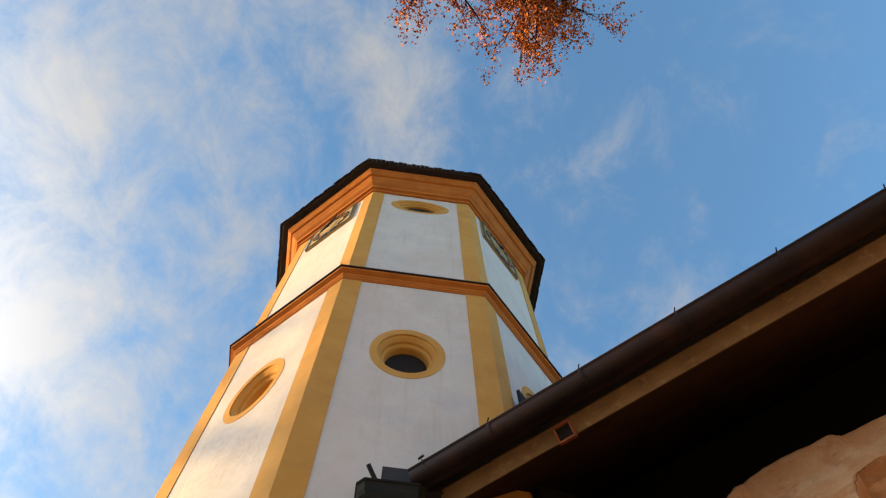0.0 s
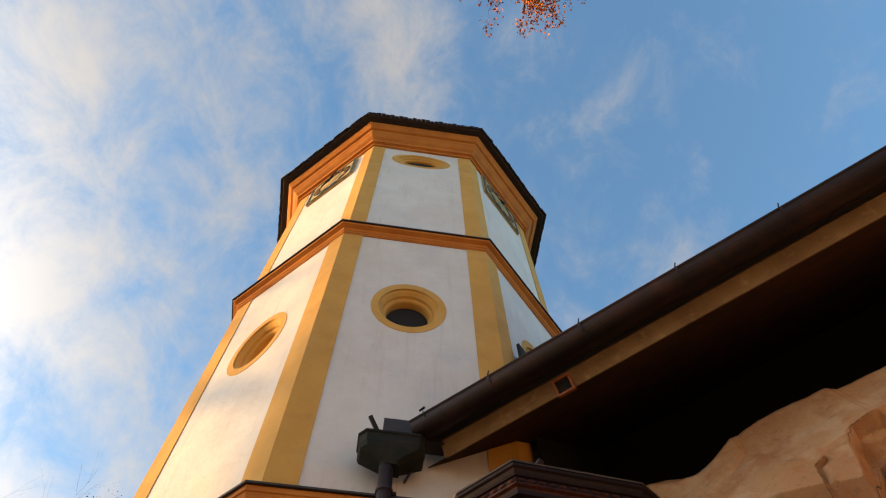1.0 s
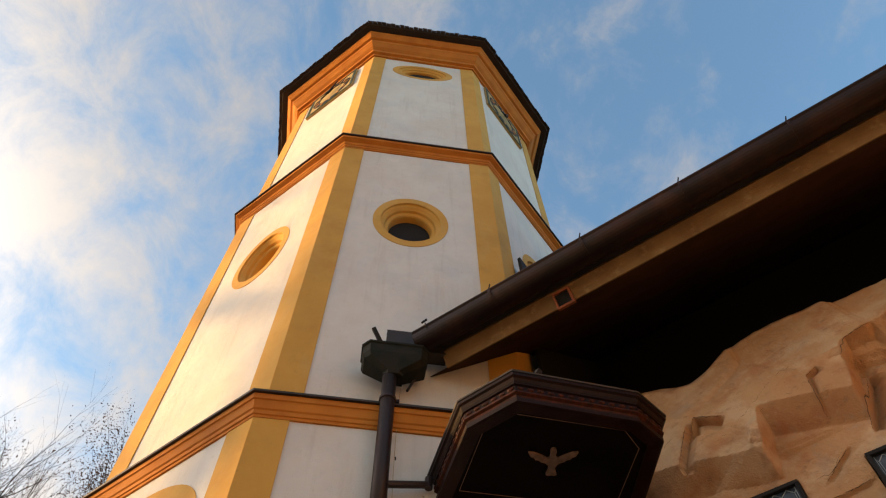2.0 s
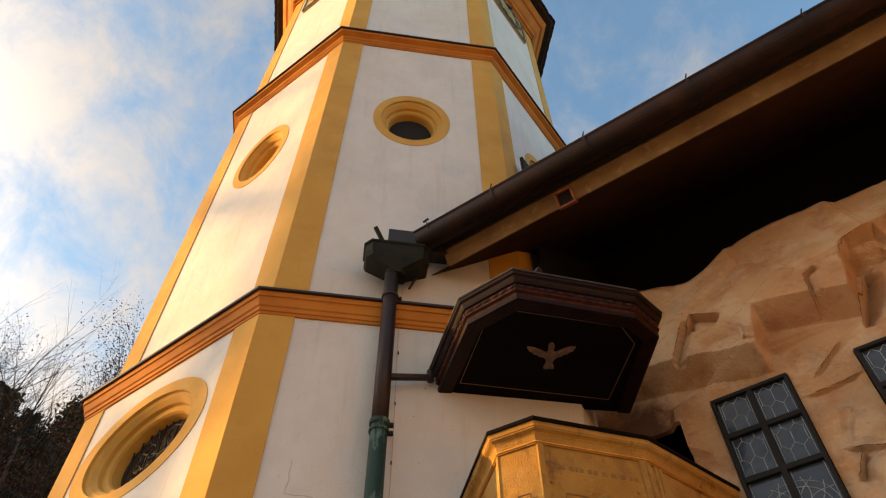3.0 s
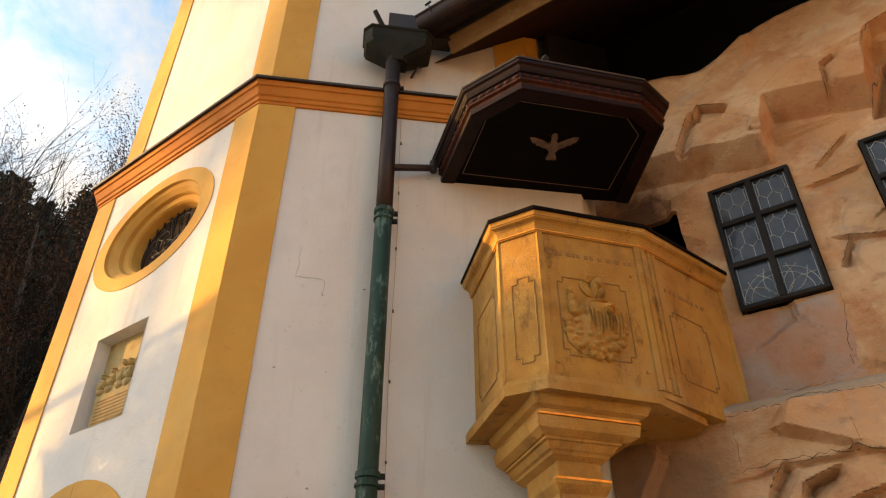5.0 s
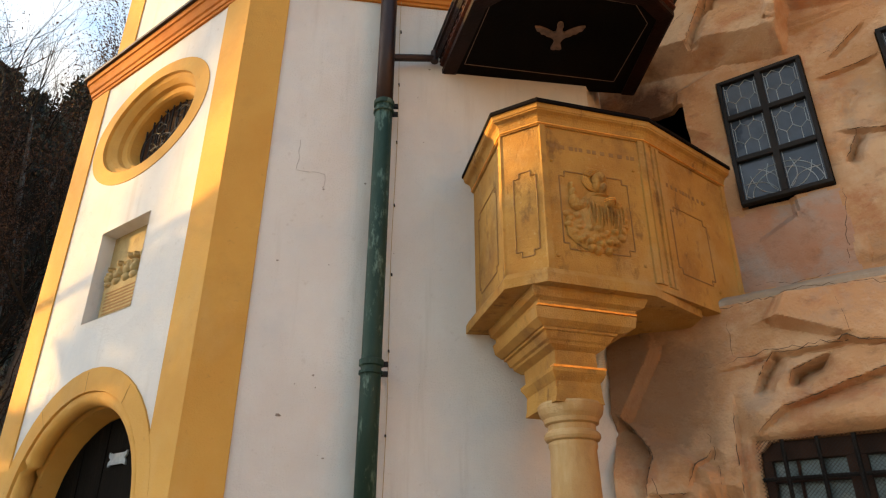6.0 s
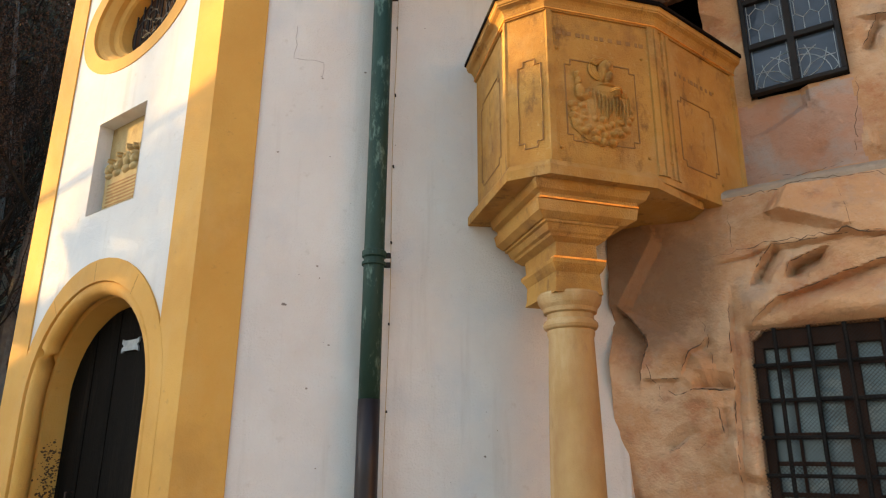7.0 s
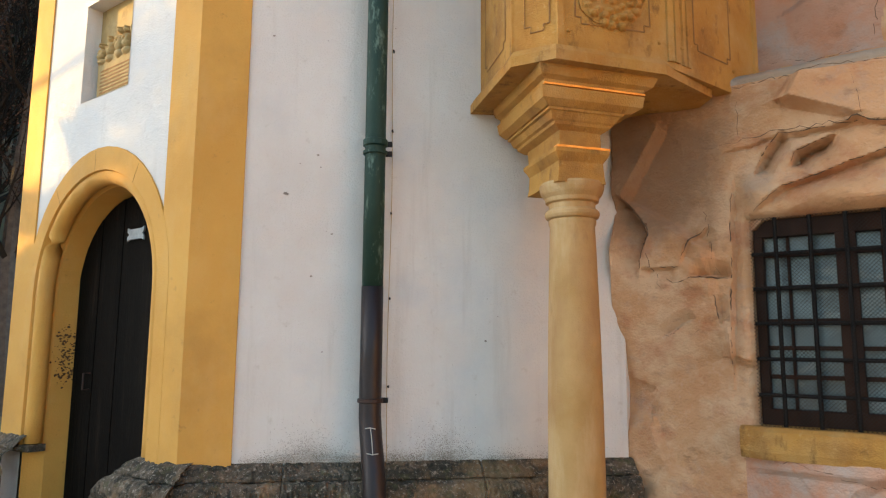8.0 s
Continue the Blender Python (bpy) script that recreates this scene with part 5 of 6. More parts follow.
        # corner fillets
        for t in ((0.022, ln - 0.022) if i != 1 else ()):
            bm = bmesh.new()
            loft(bm, [[P(t + e, z, o) for e, o in ((-0.022, 0.0), (-0.018, 0.014), (0.018, 0.014), (0.022, 0.0))] for z in (3.14, 4.12)])
            part("corner_fillet", bm, SANDSTONE, panel)
        # frame line with notched corners
        lo, hi = {0: (3.27, 3.85), 1: (3.25, 3.80), 2: (3.29, 3.80), 3: (3.27, 3.725)}[i]
        t0, t1 = {0: (0.18, 0.6), 1: (0.06, 0.205), 2: (0.112, 0.556), 3: (0.2, 0.58)}[i]
        q = 0.035
        seq = [(t0, lo + q), (t0 + q, lo + q), (t0 + q, lo), (t1 - q, lo), (t1 - q, lo + q), (t1, lo + q), (t1, hi - q), (t1 - q, hi - q), (t1 - q, hi), (t0 + q, hi), (t0 + q, hi - q), (t0, hi - q), (t0, lo + q)]
        bm = bmesh.new()
        for (p, z), (p2, z2) in zip(seq, seq[1:]):
            tube(bm, [P(p, z, 0.001), P(p2, z2, 0.001)], 0.0048, 5)
        part("frame_line", bm, INK, panel, "carved frame line with worn gilding")
        bm = bmesh.new()
        scraps = random.Random(20 + i)
        for (p, z), (p2, z2) in zip(seq, seq[1:]):
            if scraps.random() < 0.55:
                c0, c1 = sorted((scraps.uniform(0, 1), scraps.uniform(0, 1)))
                tube(bm, [P(p + (p2 - p) * c, z + (z2 - z) * c, 0.004) for c in (c0, c1)], 0.003, 4)
        part("gilt_scraps", bm, DULL_GILT, panel, "remains of gilding")["kind"] = "stuff"
        if i == 3:
            for t in (0.09, 0.135):
                bm = bmesh.new()
                loft(bm, [[P(t + e, z, o) for e, o in ((-0.018, 0.0), (-0.013, 0.012), (0.013, 0.012), (0.018, 0.0))] for z in (3.14, 4.12)])
                part("corner_fillet", bm, SANDSTONE, panel)
        if i in (2, 3):
            z = 3.955 if i == 2 else 3.86
            w0, w1 = (0.07, 0.62) if i == 2 else (0.2, 0.6)
            rnd = random.Random(i)
            t = w0
            while t < w1:
                w = rnd.uniform(0.012, 0.03)
                bm = bmesh.new()
                loft(bm, [[P(tt, zz, o) for tt, zz in ((t, z), (t + w, z), (t + w, z + 0.026), (t, z + 0.026))] for o in (0.0, 0.003)])
                part("inscription_bar", bm, INK, panel)
                t += w + rnd.choice((0.01, 0.012, 0.03))
            for tt, zz in ((0.07, 3.86), (0.61, 3.88), (0.07, 3.24), (0.61, 3.24)):
                bm = bmesh.new()
                bmesh.ops.create_icosphere(bm, subdivisions=1, radius=0.012, matrix=Matrix.Translation(P(tt, zz, 0.002)))
                part("boss", bm, SANDSTONE, panel)
        if i == 2:
            carve_relief(panel, P)
    # top moulding, gilt edge and dark cover board
    bm = bmesh.new()
    sweep_plan(bm, BODY, [(-0.02, 4.10), (0.012, 4.10), (0.014, 4.118), (0.018, 4.122), (0.02, 4.135), (0.026, 4.152), (0.038, 4.166), (0.056, 4.174), (0.062, 4.176), (0.062, 4.183), (0.068, 4.186), (0.07, 4.206), (0.077, 4.212), (-0.1, 4.214)])
    part("top_moulding", bm, SANDSTONE, pulpit, "curved sandstone top moulding")
    bm = bmesh.new()
    sweep_plan(bm, BODY[:], [(0.0135, 4.108), (0.0205, 4.109), (0.021, 4.1165), (0.014, 4.1175)])
    part("gilt_line", bm, GILT, pulpit, "bright gilded fillet")
    bm = bmesh.new()
    sweep_plan(bm, BODY, [(-0.06, 4.214), (0.082, 4.214), (0.086, 4.22), (0.084, 4.242), (0.07, 4.247), (-0.06, 4.25)])
    part("cover_board", bm, BLACKWOOD, pulpit, "dark wooden cover board")


def carve_relief(panel, P):
    """A plain rounded relief: robed figure shape over a bank of round clouds."""
    bm = bmesh.new()
    def lump(t, z, rt, rz, ro, o=0.0):
        c = Vector(P(t, z, o))
        m = Matrix(((PF.x, -PL.x, 0, c.x), (PF.y, -PL.y, 0, c.y), (0, 0, 1, c.z), (0, 0, 0, 1)))
        bmesh.ops.create_icosphere(bm, subdivisions=2, radius=1, matrix=m @ Matrix.Diagonal((rt, ro, rz, 1)))
    rnd = random.Random(3)
    lump(0.325, 3.43, 0.205, 0.145, 0.026)
    lump(0.35, 3.56, 0.12, 0.14, 0.024)
    # robed body, arms, head and orb
    for t, z, a, b, o in ((0.365, 3.52, 0.105, 0.14, 0.045), (0.36, 3.60, 0.088, 0.07, 0.05), (0.275, 3.50, 0.06, 0.10, 0.04), (0.455, 3.52, 0.055, 0.11, 0.045), (0.225, 3.575, 0.062, 0.036, 0.05), (0.19, 3.60, 0.03, 0.045, 0.05),
                          (0.186, 3.655, 0.02, 0.035, 0.045), (0.18, 3.70, 0.018, 0.03, 0.04), (0.40, 3.60, 0.042, 0.042, 0.085), (0.455, 3.60, 0.035, 0.045, 0.055), (0.365, 3.765, 0.041, 0.055, 0.075),
                          (0.372, 3.70, 0.028, 0.04, 0.075), (0.34, 3.74, 0.024, 0.07, 0.05), (0.395, 3.735, 0.018, 0.05, 0.05), (0.366, 3.757, 0.008, 0.016, 0.084), (0.36, 3.648, 0.06, 0.014, 0.062)):
        lump(t, z, a, b, o)
    for k in range(11):       # folds of the robe
        t = 0.27 + 0.021 * k
        lump(t + rnd.gauss(0, 0.003), 3.52 + 0.02 * math.sin(k * 1.3), 0.006, 0.10 + 0.02 * math.cos(k * 2.1), 0.056 + 0.012 * math.sin(math.pi * k / 10))
    for k in range(5):        # sleeve folds
        lump(0.20 + 0.03 * k, 3.585 - 0.006 * k, 0.008, 0.034, 0.06)
    # bank of small clouds filling a half oval below the figure
    for row in range(6):
        z = 3.305 + 0.037 * row
        half = 0.205 * math.sqrt(max(0.05, 1 - ((z - 3.48) / 0.19) ** 2))
        count = max(2, round(2 * half / 0.058))
        for k in range(count):
            t = -half + 2 * half * (k + 0.5 + rnd.uniform(-0.2, 0.2)) / count
            if row > 3 and abs(t) < 0.1:
                continue
            lump(0.325 + t, z + rnd.gauss(0, 0.006) + 0.03 * (t / 0.2) ** 2, half / count * rnd.uniform(0.95, 1.2), rnd.uniform(0.02, 0.027), 0.040 - 0.014 * (t / 0.2) ** 2 + 0.005 * (row % 2), 0.0)
    relief = part("relief", bm, SANDSTONE, panel, "carved sandstone relief on round clouds", smooth=True)
    blend = relief.modifiers.new("blend", "REMESH")
    blend.mode, blend.voxel_size, blend.use_smooth_shade = "VOXEL", 0.003, True
    bm = bmesh.new()
    for rad, o in ((0.074, 0.008), (0.062, 0.01), (0.05, 0.01), (0.038, 0.01)):
        tube(bm, [P(0.335 + rad * math.cos(q), 3.762 + rad * math.sin(q), o) for q in [i * 2 * math.pi / 24 for i in range(25)]], 0.008, 6)
    part("gilt_ring", bm, DULL_GILT, panel, "worn gilded ring")
    bm = bmesh.new()
    for dz, r in ((0.0, 0.043), (0.012, 0.041)):
        tube(bm, [P(0.40 + r * math.cos(q), 3.60 + dz, 0.086 * math.sin(q) + 0.002) for q in [i * math.pi / 12 for i in range(13)]], 0.003, 5)
    part("gilt_band", bm, GILT, panel)


build_pulpit()

CANOPY = [(-0.07, 4.33), (0.175, 3.50), (0.51, 3.245), (1.37, 3.445), (1.57, 3.64), (1.50, 4.5)]


def build_canopy():
    can = thing("pulpit_canopy", "dark wooden sounding board with carved mouldings over the pulpit", "canopy")
    closed = CANOPY
    bm = bmesh.new()
    loft(bm, [[(v.x, v.y, z) for v in offset_line(closed, o)] for o, z in ((-0.10, 5.16), (-0.10, 5.2))])
    part("underside", bm, BLACKWOOD, can, "dark boarded underside")
    steps = [[(-0.11, 5.185), (-0.105, 5.15), (-0.02, 5.145), (0.0, 5.15), (0.004, 5.185), (-0.02, 5.19)],
             [(-0.03, 5.186), (-0.012, 5.188), (-0.004, 5.215), (0.018, 5.225), (0.02, 5.235), (-0.03, 5.24)],
             [(-0.03, 5.236), (0.012, 5.238), (0.012, 5.29), (0.026, 5.295), (0.028, 5.305), (-0.03, 5.306)],
             [(-0.03, 5.302), (0.03, 5.306), (0.045, 5.335), (0.062, 5.345), (0.064, 5.37), (-0.03, 5.375)]]
    for i, st in enumerate(steps):
        bm = bmesh.new()
        sweep_plan(bm, closed, st)
        part("moulding", bm, CARVED if i == 1 else DARKWOOD, can, "dark carved wooden moulding")
    # carved egg-like beads along the frieze
    for i in range(len(closed) - 1):
        a, b = Vector(offset_line(closed, 0.014)[i]), Vector(offset_line(closed, 0.014)[i + 1])
        n = max(2, int((b - a).length / 0.07))
        bm = bmesh.new()
        for k in range(n):
            p = a.lerp(b, (k + 0.5) / n)
            d = (b - a).normalized()
            m = Matrix(((d.x, d.y, 0, p.x), (d.y, -d.x, 0, p.y), (0, 0, 1, 5.264), (0, 0, 0, 1)))
            bmesh.ops.create_icosphere(bm, subdivisions=1, radius=1, matrix=m @ Matrix.Diagonal((0.028, 0.012, 0.018, 1)))
        part("carved_frieze", bm, CARVED, can)["kind"] = "stuff"
    bm = bmesh.new()
    sweep_plan(bm, closed, [(0.02, 5.376), (0.07, 5.374), (0.074, 5.385), (0.0, 5.41)])
    part("roof_edge", bm, SHEET, can, "dark sheet metal edge")
    bm = bmesh.new()
    ring = [bm.verts.new((v.x, v.y, 5.40)) for v in offset_line(closed, 0.06)]
    top = bm.verts.new((0.85, 4.3, 5.75))
    for a, b in zip(ring, ring[1:] + ring[:1]):
        bm.faces.new((a, b, top))
    part("roof", bm, SHEET, can, "dark sheet metal roof")
    bm = bmesh.new()
    inner = [Vector(p) for p in ((0.129, 4.135), (0.30, 3.50), (0.515, 3.376), (1.281, 3.537), (1.405, 3.713), (1.304, 4.342))]
    for a, b in zip(inner, inner[1:] + inner[:1]):
        tube(bm, [(a.x, a.y, 5.158), (b.x, b.y, 5.158)], 0.0028, 5)
    part("border_line", bm, DOVE, can, "dull pale painted border line")
    # pale winged emblem
    c = EMBLEM
    bm = bmesh.new()
    shape = [(0, -0.135), (0.022, -0.14), (0.04, -0.13), (0.028, -0.09), (0.022, -0.06), (0.035, -0.03), (0.055, -0.01), (0.085, 0.0), (0.10, 0.018), (0.125, 0.022), (0.14, 0.045), (0.16, 0.052), (0.178, 0.092),
             (0.14, 0.088), (0.10, 0.07), (0.065, 0.05), (0.04, 0.032), (0.022, 0.04), (0.018, 0.075), (0.024, 0.1), (0.015, 0.125), (0, 0.133)]
    shape = shape + [(-x, y) for x, y in reversed(shape[1:-1])]
    loft(bm, [[(c[0] + x, c[1] - y, z) for x, y in shape] for z in (5.14, 5.16)])
    part("emblem", bm, DOVE, can, "pale winged emblem on the underside")
    bm = bmesh.new()
    tube(bm, [(0.629, 3.291, 5.36), (0.708, 3.281, 5.50)], 0.028, 4)
    part("iron_stub", bm, BLACK, can)
    bm = bmesh.new()
    tube(bm, [(-0.44, 4.04, 5.14), (-0.1, 4.16, 5.235)], 0.028, 8)
    tube(bm, [(-0.1, 4.16, 5.2), (-0.1, 4.16, 5.3)], 0.03, 8)
    part("outlet_pipe", bm, PIPE_DARK, can, "small brown outlet pipe")


EMBLEM = (0.795, 3.825)
build_canopy()


# ---- trees ----
def grow(bm, leaves, rnd, p, d, length, r, depth, spread, up, leaf_depth, sides=5, children=3):
    """One limb and what grows from it."""
    pts, rad = [p], [r]
    n = 4 if depth > 1 else 3
    for i in range(n):
        d = (d + Vector((rnd.gauss(0, 0.09), rnd.gauss(0, 0.09), rnd.gauss(0.0, 0.05) + up * 0.12))).normalized()
        p = p + d * length / n
        pts.append(p)
        rad.append(r * (1 - 0.45 * (i + 1) / n))
    tube(bm, pts, rad, sides if depth > 1 else 3, False)
    if depth <= leaf_depth:
        for q in pts[1:]:
            leaves.append((q, d))
    if depth == 0:
        return
    for i in range(children + (1 if depth > 2 else 0)):
        k = rnd.randint(1, n)
        side = Vector((rnd.gauss(0, 1), rnd.gauss(0, 1), rnd.gauss(0, 0.6)))
        nd = (d + side.normalized() * spread * rnd.uniform(0.6, 1.25)).normalized()
        grow(bm, leaves, rnd, pts[k], nd, length * rnd.uniform(0.55, 0.8), rad[k] * 0.62, depth - 1, spread, up, leaf_depth, sides, children)


def add_leaves(bm, rnd, spots, per, size, scatter):
    for p, d in spots:
        for _ in range(per):
            c = p + Vector((rnd.gauss(0, scatter), rnd.gauss(0, scatter), rnd.gauss(0, scatter)))
            a = Vector((rnd.gauss(0, 1), rnd.gauss(0, 1), rnd.gauss(0, 1))).normalized()
            b = a.cross(Vector((rnd.gauss(0, 1), rnd.gauss(0, 1), rnd.gauss(0, 1)))).normalized()
            s = size * rnd.uniform(0.6, 1.3)
            v = [bm.verts.new(q) for q in (c - a * s, c + b * s * 0.5 + a * s * 0.1, c + a * s, c - b * s * 0.5 + a * s * 0.1)]
            bm.faces.new(v)


def bare_tree(x, y, height, seed, leaf=None, per=0, label="", depth=4, spread=0.55, up=0.5):
    rnd = random.Random(seed)
    z = ground_height(x, y) - 0.3
    tree = thing("tree", label or "bare deciduous tree with fine dark branches on the hillside", "tree", group="trees on the hillside")
    bm, spots = bmesh.new(), []
    trunk = [Vector((x, y, z))]
    d = Vector((0, 0, 1))
    n = 7
    for i in range(n):
        d = (d + Vector((rnd.gauss(0, 0.05), rnd.gauss(0, 0.05), 0))).normalized()
        trunk.append(trunk[-1] + d * height * 0.85 / n)
    r0 = height * 0.011 + 0.03
    rad = [r0 * (1 - 0.8 * i / n) for i in range(n + 1)]
    tube(bm, trunk, rad, 8)
    part("trunk", bm, BARK, tree)
    bm = bmesh.new()
    for i in range(2, n + 1):
        for _ in range(4 if i < n else 5):
            a = rnd.uniform(0, 2 * math.pi)
            nd = Vector((math.cos(a), math.sin(a), rnd.uniform(0.7, 1.6))).normalized()
            grow(bm, spots, rnd, trunk[i], nd, height * rnd.uniform(0.13, 0.2), rad[i] * 0.5, depth - 1 if i < n else depth - 2, spread, up, 1, 4)
    crown = part("crown", bm, TWIG, tree)
    crown["kind"] = "stuff"
    if leaf:
        bm = bmesh.new()
        add_leaves(bm, rnd, spots, per * 4, 0.028, 0.14)
        part("foliage", bm, leaf, tree)["kind"] = "stuff"
    return tree


def conifer(x, y, height, seed):
    rnd = random.Random(seed)
    z = ground_height(x, y) - 0.3
    tree = thing("tree", "dark evergreen tree in the hillside wood", "tree", group="trees on the hillside")
    bm = bmesh.new()
    tube(bm, [(x, y, z), (x, y, z + height * 0.5), (x, y, z + height)], [height * 0.012, height * 0.007, 0.02], 7)
    part("trunk", bm, BARK, tree)
    bm = bmesh.new()
    for _ in range(int(height * 26)):
        t = rnd.uniform(0.18, 1) ** 0.8
        a = rnd.uniform(0, 2 * math.pi)
        reach = (1 - t) * height * 0.2 + 0.5
        base = Vector((x, y, z + height * t))
        tip_d = Vector((math.cos(a), math.sin(a), rnd.uniform(-0.25, 0.15)))
        for k in range(4):
            c = base + tip_d * reach * (0.35 + 0.2 * k + rnd.uniform(-0.05, 0.05))
            add_leaves(bm, rnd, [(c, tip_d)], 4, 0.17, 0.16)
    part("foliage", bm, NEEDLE, tree)["kind"] = "stuff"


def build_wood():
    # a steep wood seen past the tower's left side
    rnd = random.Random(21)
    withered = "deciduous tree with withered brown leaves on the hillside"
    bare_tree(-8.6, 13.6, 13.9, 40, BROWN_LEAF, 3, withered)
    k = 0
    for az0, dist, h in ((35.5, 20, 15), (38, 17.5, 12.4), (41, 21, 14), (44, 18, 11.8), (47, 22, 13.5), (36.5, 26, 17), (39.5, 24, 15.5), (42.5, 27, 16.5), (45.5, 25, 15), (34, 24, 14.5),
                         (37.5, 22, 14), (40.3, 18.5, 12), (43.3, 23, 14), (49, 24, 14), (33, 29, 15)):
        az, k = az0 + rnd.uniform(-0.5, 0.5), k + 1
        leafy = k in (4, 7, 12)
        bare_tree(-dist * math.sin(radians(az)), dist * math.cos(radians(az)), h * rnd.uniform(0.94, 1.03), 40 + k, BROWN_LEAF if leafy else None, 2, withered if leafy else "")
    for i, (az, dist, h) in enumerate(((39, 30, 12), (43, 31, 11.5), (36, 33, 12), (47, 29, 11), (41, 33, 13), (34.5, 30, 11), (45, 34, 12), (38, 36, 12), (37, 27, 11), (40.5, 26, 9.5), (44, 27, 10), (42, 29, 11), (35, 26, 10), (46, 31, 12), (48.5, 27, 10), (33, 31, 12))):
        conifer(-dist * math.sin(radians(az)), dist * math.cos(radians(az)), h + (2.2, 0.0, 1.0)[i % 3], 70 + i)
    # unseen bare tree added towards the sun, so that its branches streak the tower
    bare_tree(-50.0, 13.2, 24, 91)


build_wood()


def overhead_tree():
    """A tree behind the viewer whose outer twigs hang into the view overhead."""
    rnd = random.Random(14)
    tree = thing("tree", "rust-red autumn tree whose twigs reach overhead", "tree")
    bm = bmesh.new()
    trunk = [Vector((1.6, -7.0, -0.2)), Vector((1.55, -6.9, 3)), Vector((1.4, -6.6, 6.5)), Vector((1.3, -6.0, 9.5)), Vector((1.2, -5.2, 12.0))]
    tube(bm, trunk, [0.3, 0.25, 0.2, 0.15, 0.09], 10)
    part("trunk", bm, BARK, tree)
    bm, spots = bmesh.new(), []
    for tip, k in (((1.62, 0.8, 13.3), 3), ((0.3, 0.0, 13.2), 3), ((2.05, 0.15, 13.1), 4), ((-0.25, -0.25, 13.3), 3), ((1.3, 0.1, 12.6), 3), ((1.6, 0.2, 13.0), 4), ((-1.2, -2.5, 13.0), 3), ((3.2, -2.4, 12.6), 4), ((0.6, -3.0, 14.5), 4), ((1.35, 0.81, 13.0), 3)):
        a, b = trunk[k], Vector(tip)
        mid = a.lerp(b, 0.5) + Vector((0, 0, 0.4))
        tube(bm, [a, mid, b], [0.06, 0.035, 0.012], 6)
        d = (b - mid).normalized()
        for _ in range(7):
            nd = (d + Vector((rnd.gauss(0, 0.55), rnd.gauss(0, 0.3), rnd.gauss(-0.05, 0.35)))).normalized()
            s = mid.lerp(b, rnd.uniform(0.55, 1.0))
            grow(bm, spots, rnd, s, nd, rnd.uniform(0.35, 0.6), 0.012, 3, 0.7, -0.1, 2, 4, 2)
    part("crown", bm, TWIG, tree)["kind"] = "stuff"
    bm = bmesh.new()
    add_leaves(bm, rnd, spots, 3, 0.032, 0.05)
    part("foliage", bm, RUST_LEAF, tree)["kind"] = "stuff"


overhead_tree()


# ---- an unseen house, added so that its gable shades the tower's foot ----
def build_shade_house():
    house = thing("house", "unseen plain plastered house with a pitched roof, added to shade the tower foot", "house")
    x = -15.0
    ridge = lambda y: 6.55 - abs(y - 5.0) * 0.86
    bm = bmesh.new()
    loft(bm, [[(xx, 1.4, 0), (xx, 8.6, 0), (xx, 8.6, ridge(8.6) - 0.2), (xx, 5.0, ridge(5.0) - 0.2), (xx, 1.4, ridge(1.4) - 0.2)] for xx in (x, x - 6)])
    part("wall", bm, PLASTER, house)
    for ya, yb in ((5.0, 9.3), (5.0, 0.7)):
        bm = bmesh.new()
        loft(bm, [[(xx, ya, ridge(ya) - 0.15), (xx, yb, ridge(yb) - 0.15), (xx, yb, ridge(yb)), (xx, ya, ridge(ya))] for xx in (x + 0.4, x - 6.4)])
        part("roof", bm, SHINGLE, house, "dark pitched roof slope")


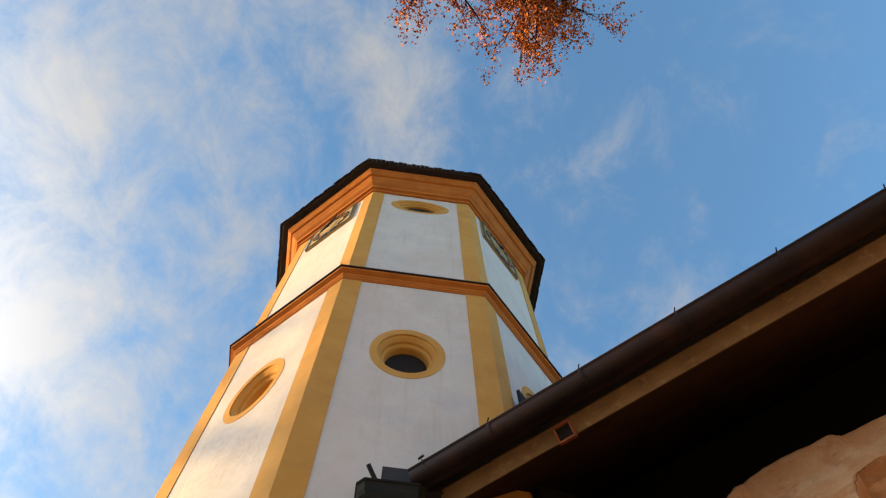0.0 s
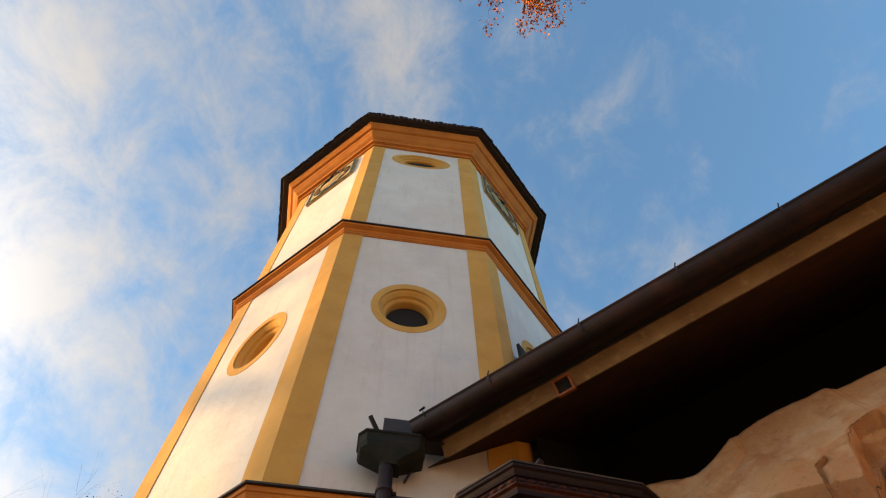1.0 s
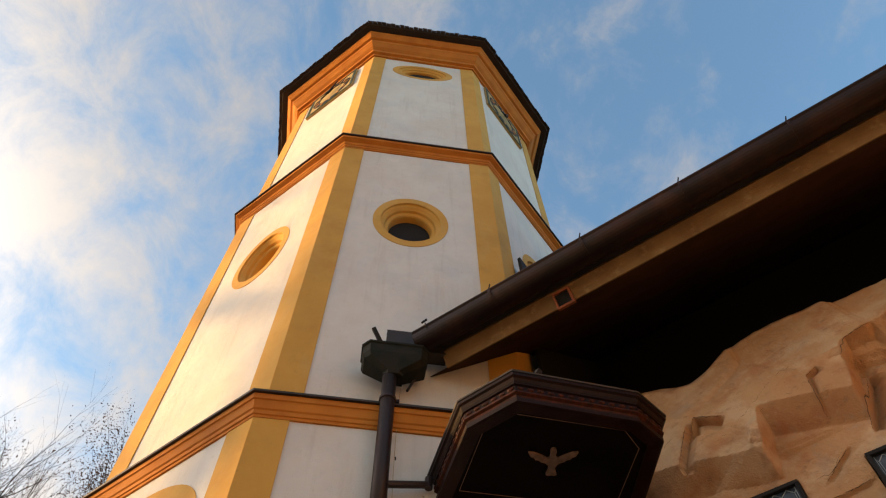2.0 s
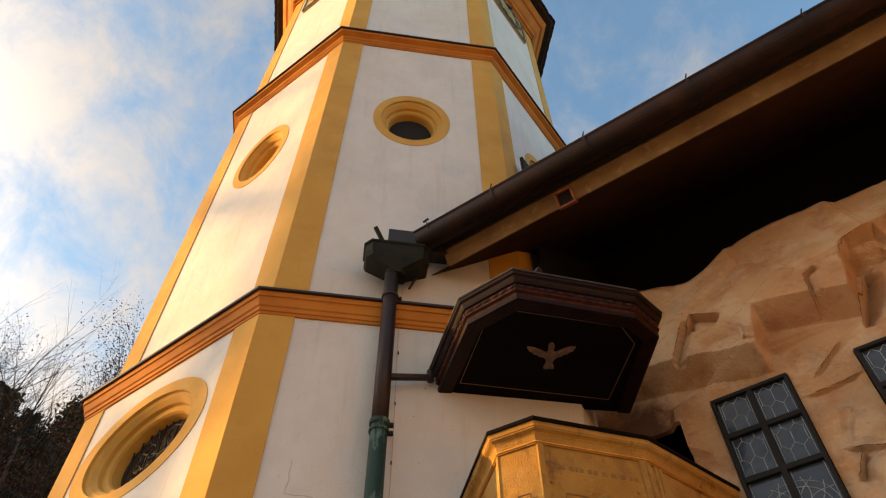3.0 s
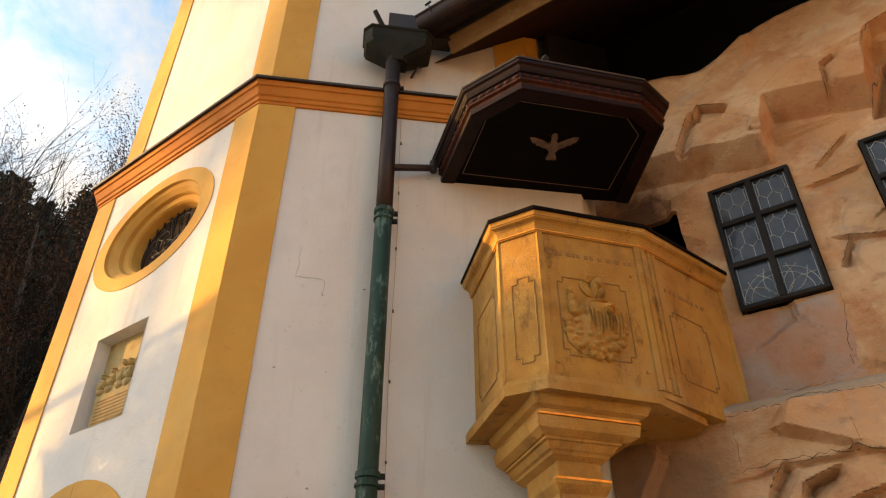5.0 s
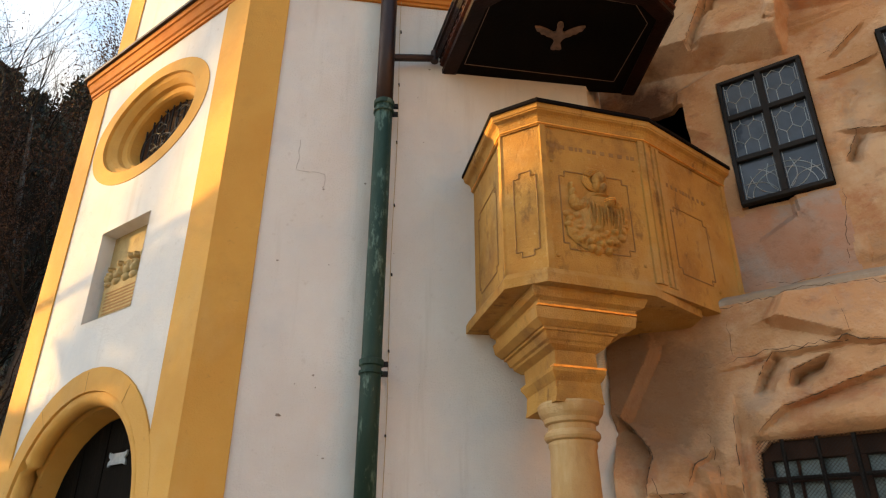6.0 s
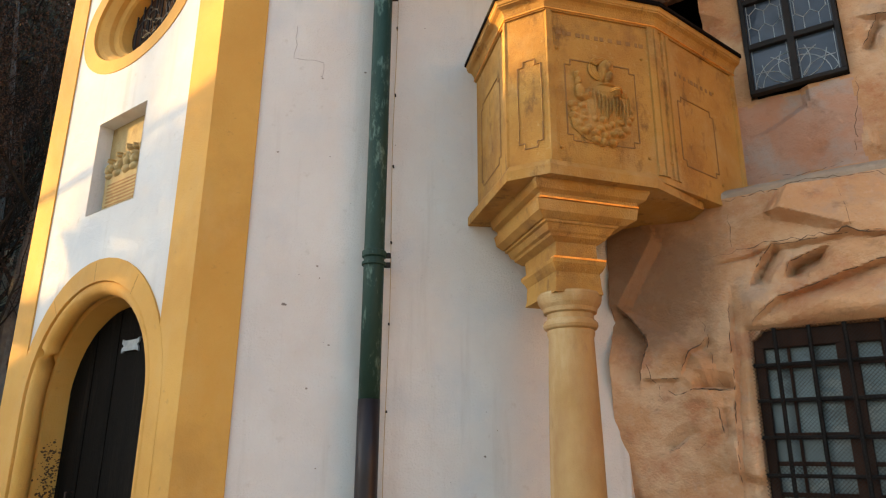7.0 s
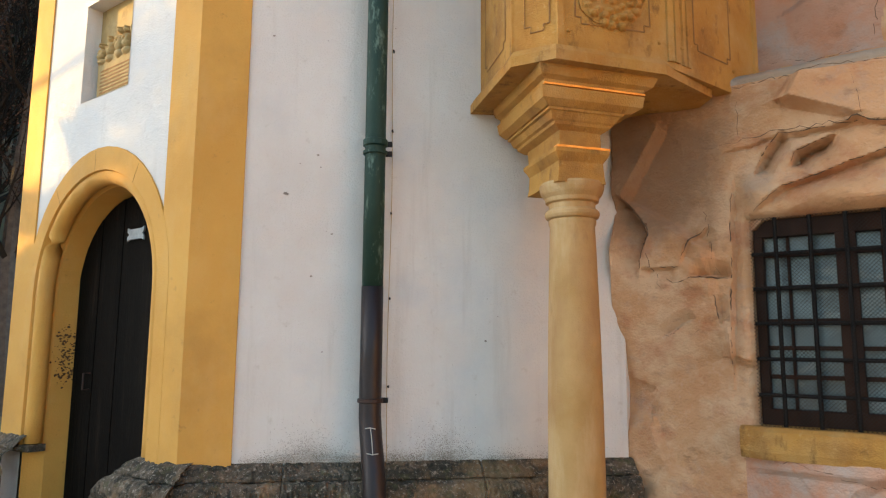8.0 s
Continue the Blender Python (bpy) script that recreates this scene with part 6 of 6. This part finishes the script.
def build_dapple_tree():
    """Unseen leafy tree added near the house; drooping bough and gaps dapple the portal."""
    rnd = random.Random(52)
    tree = thing("tree", "unseen leafy tree with a drooping bough, added to dapple the portal", "tree")
    x = -13.6
    bm = bmesh.new()
    tube(bm, [(x, 9.6, 0), (x, 9.5, 2.5), (x, 9.3, 4.5), (x, 9.0, 5.4)], [0.2, 0.17, 0.13, 0.09], 10)
    part("trunk", bm, BARK, tree)
    bm = bmesh.new()
    tube(bm, [(x, 9.0, 5.4), (x, 8.2, 5.75), (x, 7.3, 5.6), (x, 6.6, 6.0), (x, 5.6, 6.7), (x, 4.6, 7.3)], [0.09, 0.06, 0.045, 0.035, 0.03, 0.02], 7)
    part("bough", bm, BARK, tree)
    bm = bmesh.new()
    # holes left in the foliage where sun patches are wanted on the tower
    gaps = ((6.88, 5.52, 0.19, 0.12), (7.36, 5.34, 0.22, 0.27), (6.84, 5.18, 0.2, 0.13))
    top = lambda y: 6.46 - (y - 6.5) * 1.33 if y < 7.0 else 5.795 - (y - 7.0) * 0.72
    rise = 0.2 * (x + 15)       # the bough hangs nearer than the gable
    count = 0
    while count < 9000:
        y, e = rnd.uniform(4.6, 8.4), rnd.uniform(0, 1.35)
        z = top(y) - e - rnd.expovariate(40)
        if z < 4.75 or any(((y - a) / c) ** 2 + ((z - b) / d) ** 2 < 1 for a, b, c, d in gaps):
            continue
        count += 1
        add_leaves(bm, rnd, [(Vector((x + rnd.uniform(-0.25, 0.25), y - 0.176 * (x + 15), z - rise * 0.985)), None)], 1, 0.05, 0.012)
    part("foliage", bm, BROWN_LEAF, tree)["kind"] = "stuff"


build_dapple_tree()
build_shade_house()


def build_bounce_house():
    """An unseen house added behind the viewer to bounce warm sunlight onto the walls."""
    house = thing("house", "unseen apricot plastered house added to bounce warm sunlight", "house")
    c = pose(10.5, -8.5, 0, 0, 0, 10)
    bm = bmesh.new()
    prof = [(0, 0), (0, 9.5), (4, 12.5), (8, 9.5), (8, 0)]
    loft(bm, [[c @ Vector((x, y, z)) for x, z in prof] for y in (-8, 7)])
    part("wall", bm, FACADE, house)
    for side in (0, 1):
        bm = bmesh.new()
        a, b = ((-0.6, 9.1), (4, 12.55)) if side == 0 else ((8.6, 9.1), (4, 12.55))
        loft(bm, [[c @ Vector((x, y, z + e)) for (x, z), e in ((a, 0.03), (b, 0.03), (b, 0.2), (a, 0.2))] for y in (-8.4, 7.4)])
        part("roof", bm, SHINGLE, house, "dark pitched roof slope")
    for i in range(5):
        for z in (2.0, 5.2):
            bm = bmesh.new()
            box(bm, c @ Matrix.Translation((-0.02, -6 + 2.9 * i, z)), 0.06, 1.0, 1.5, 0.01)
            part("window", bm, GLASS, house)


build_bounce_house()
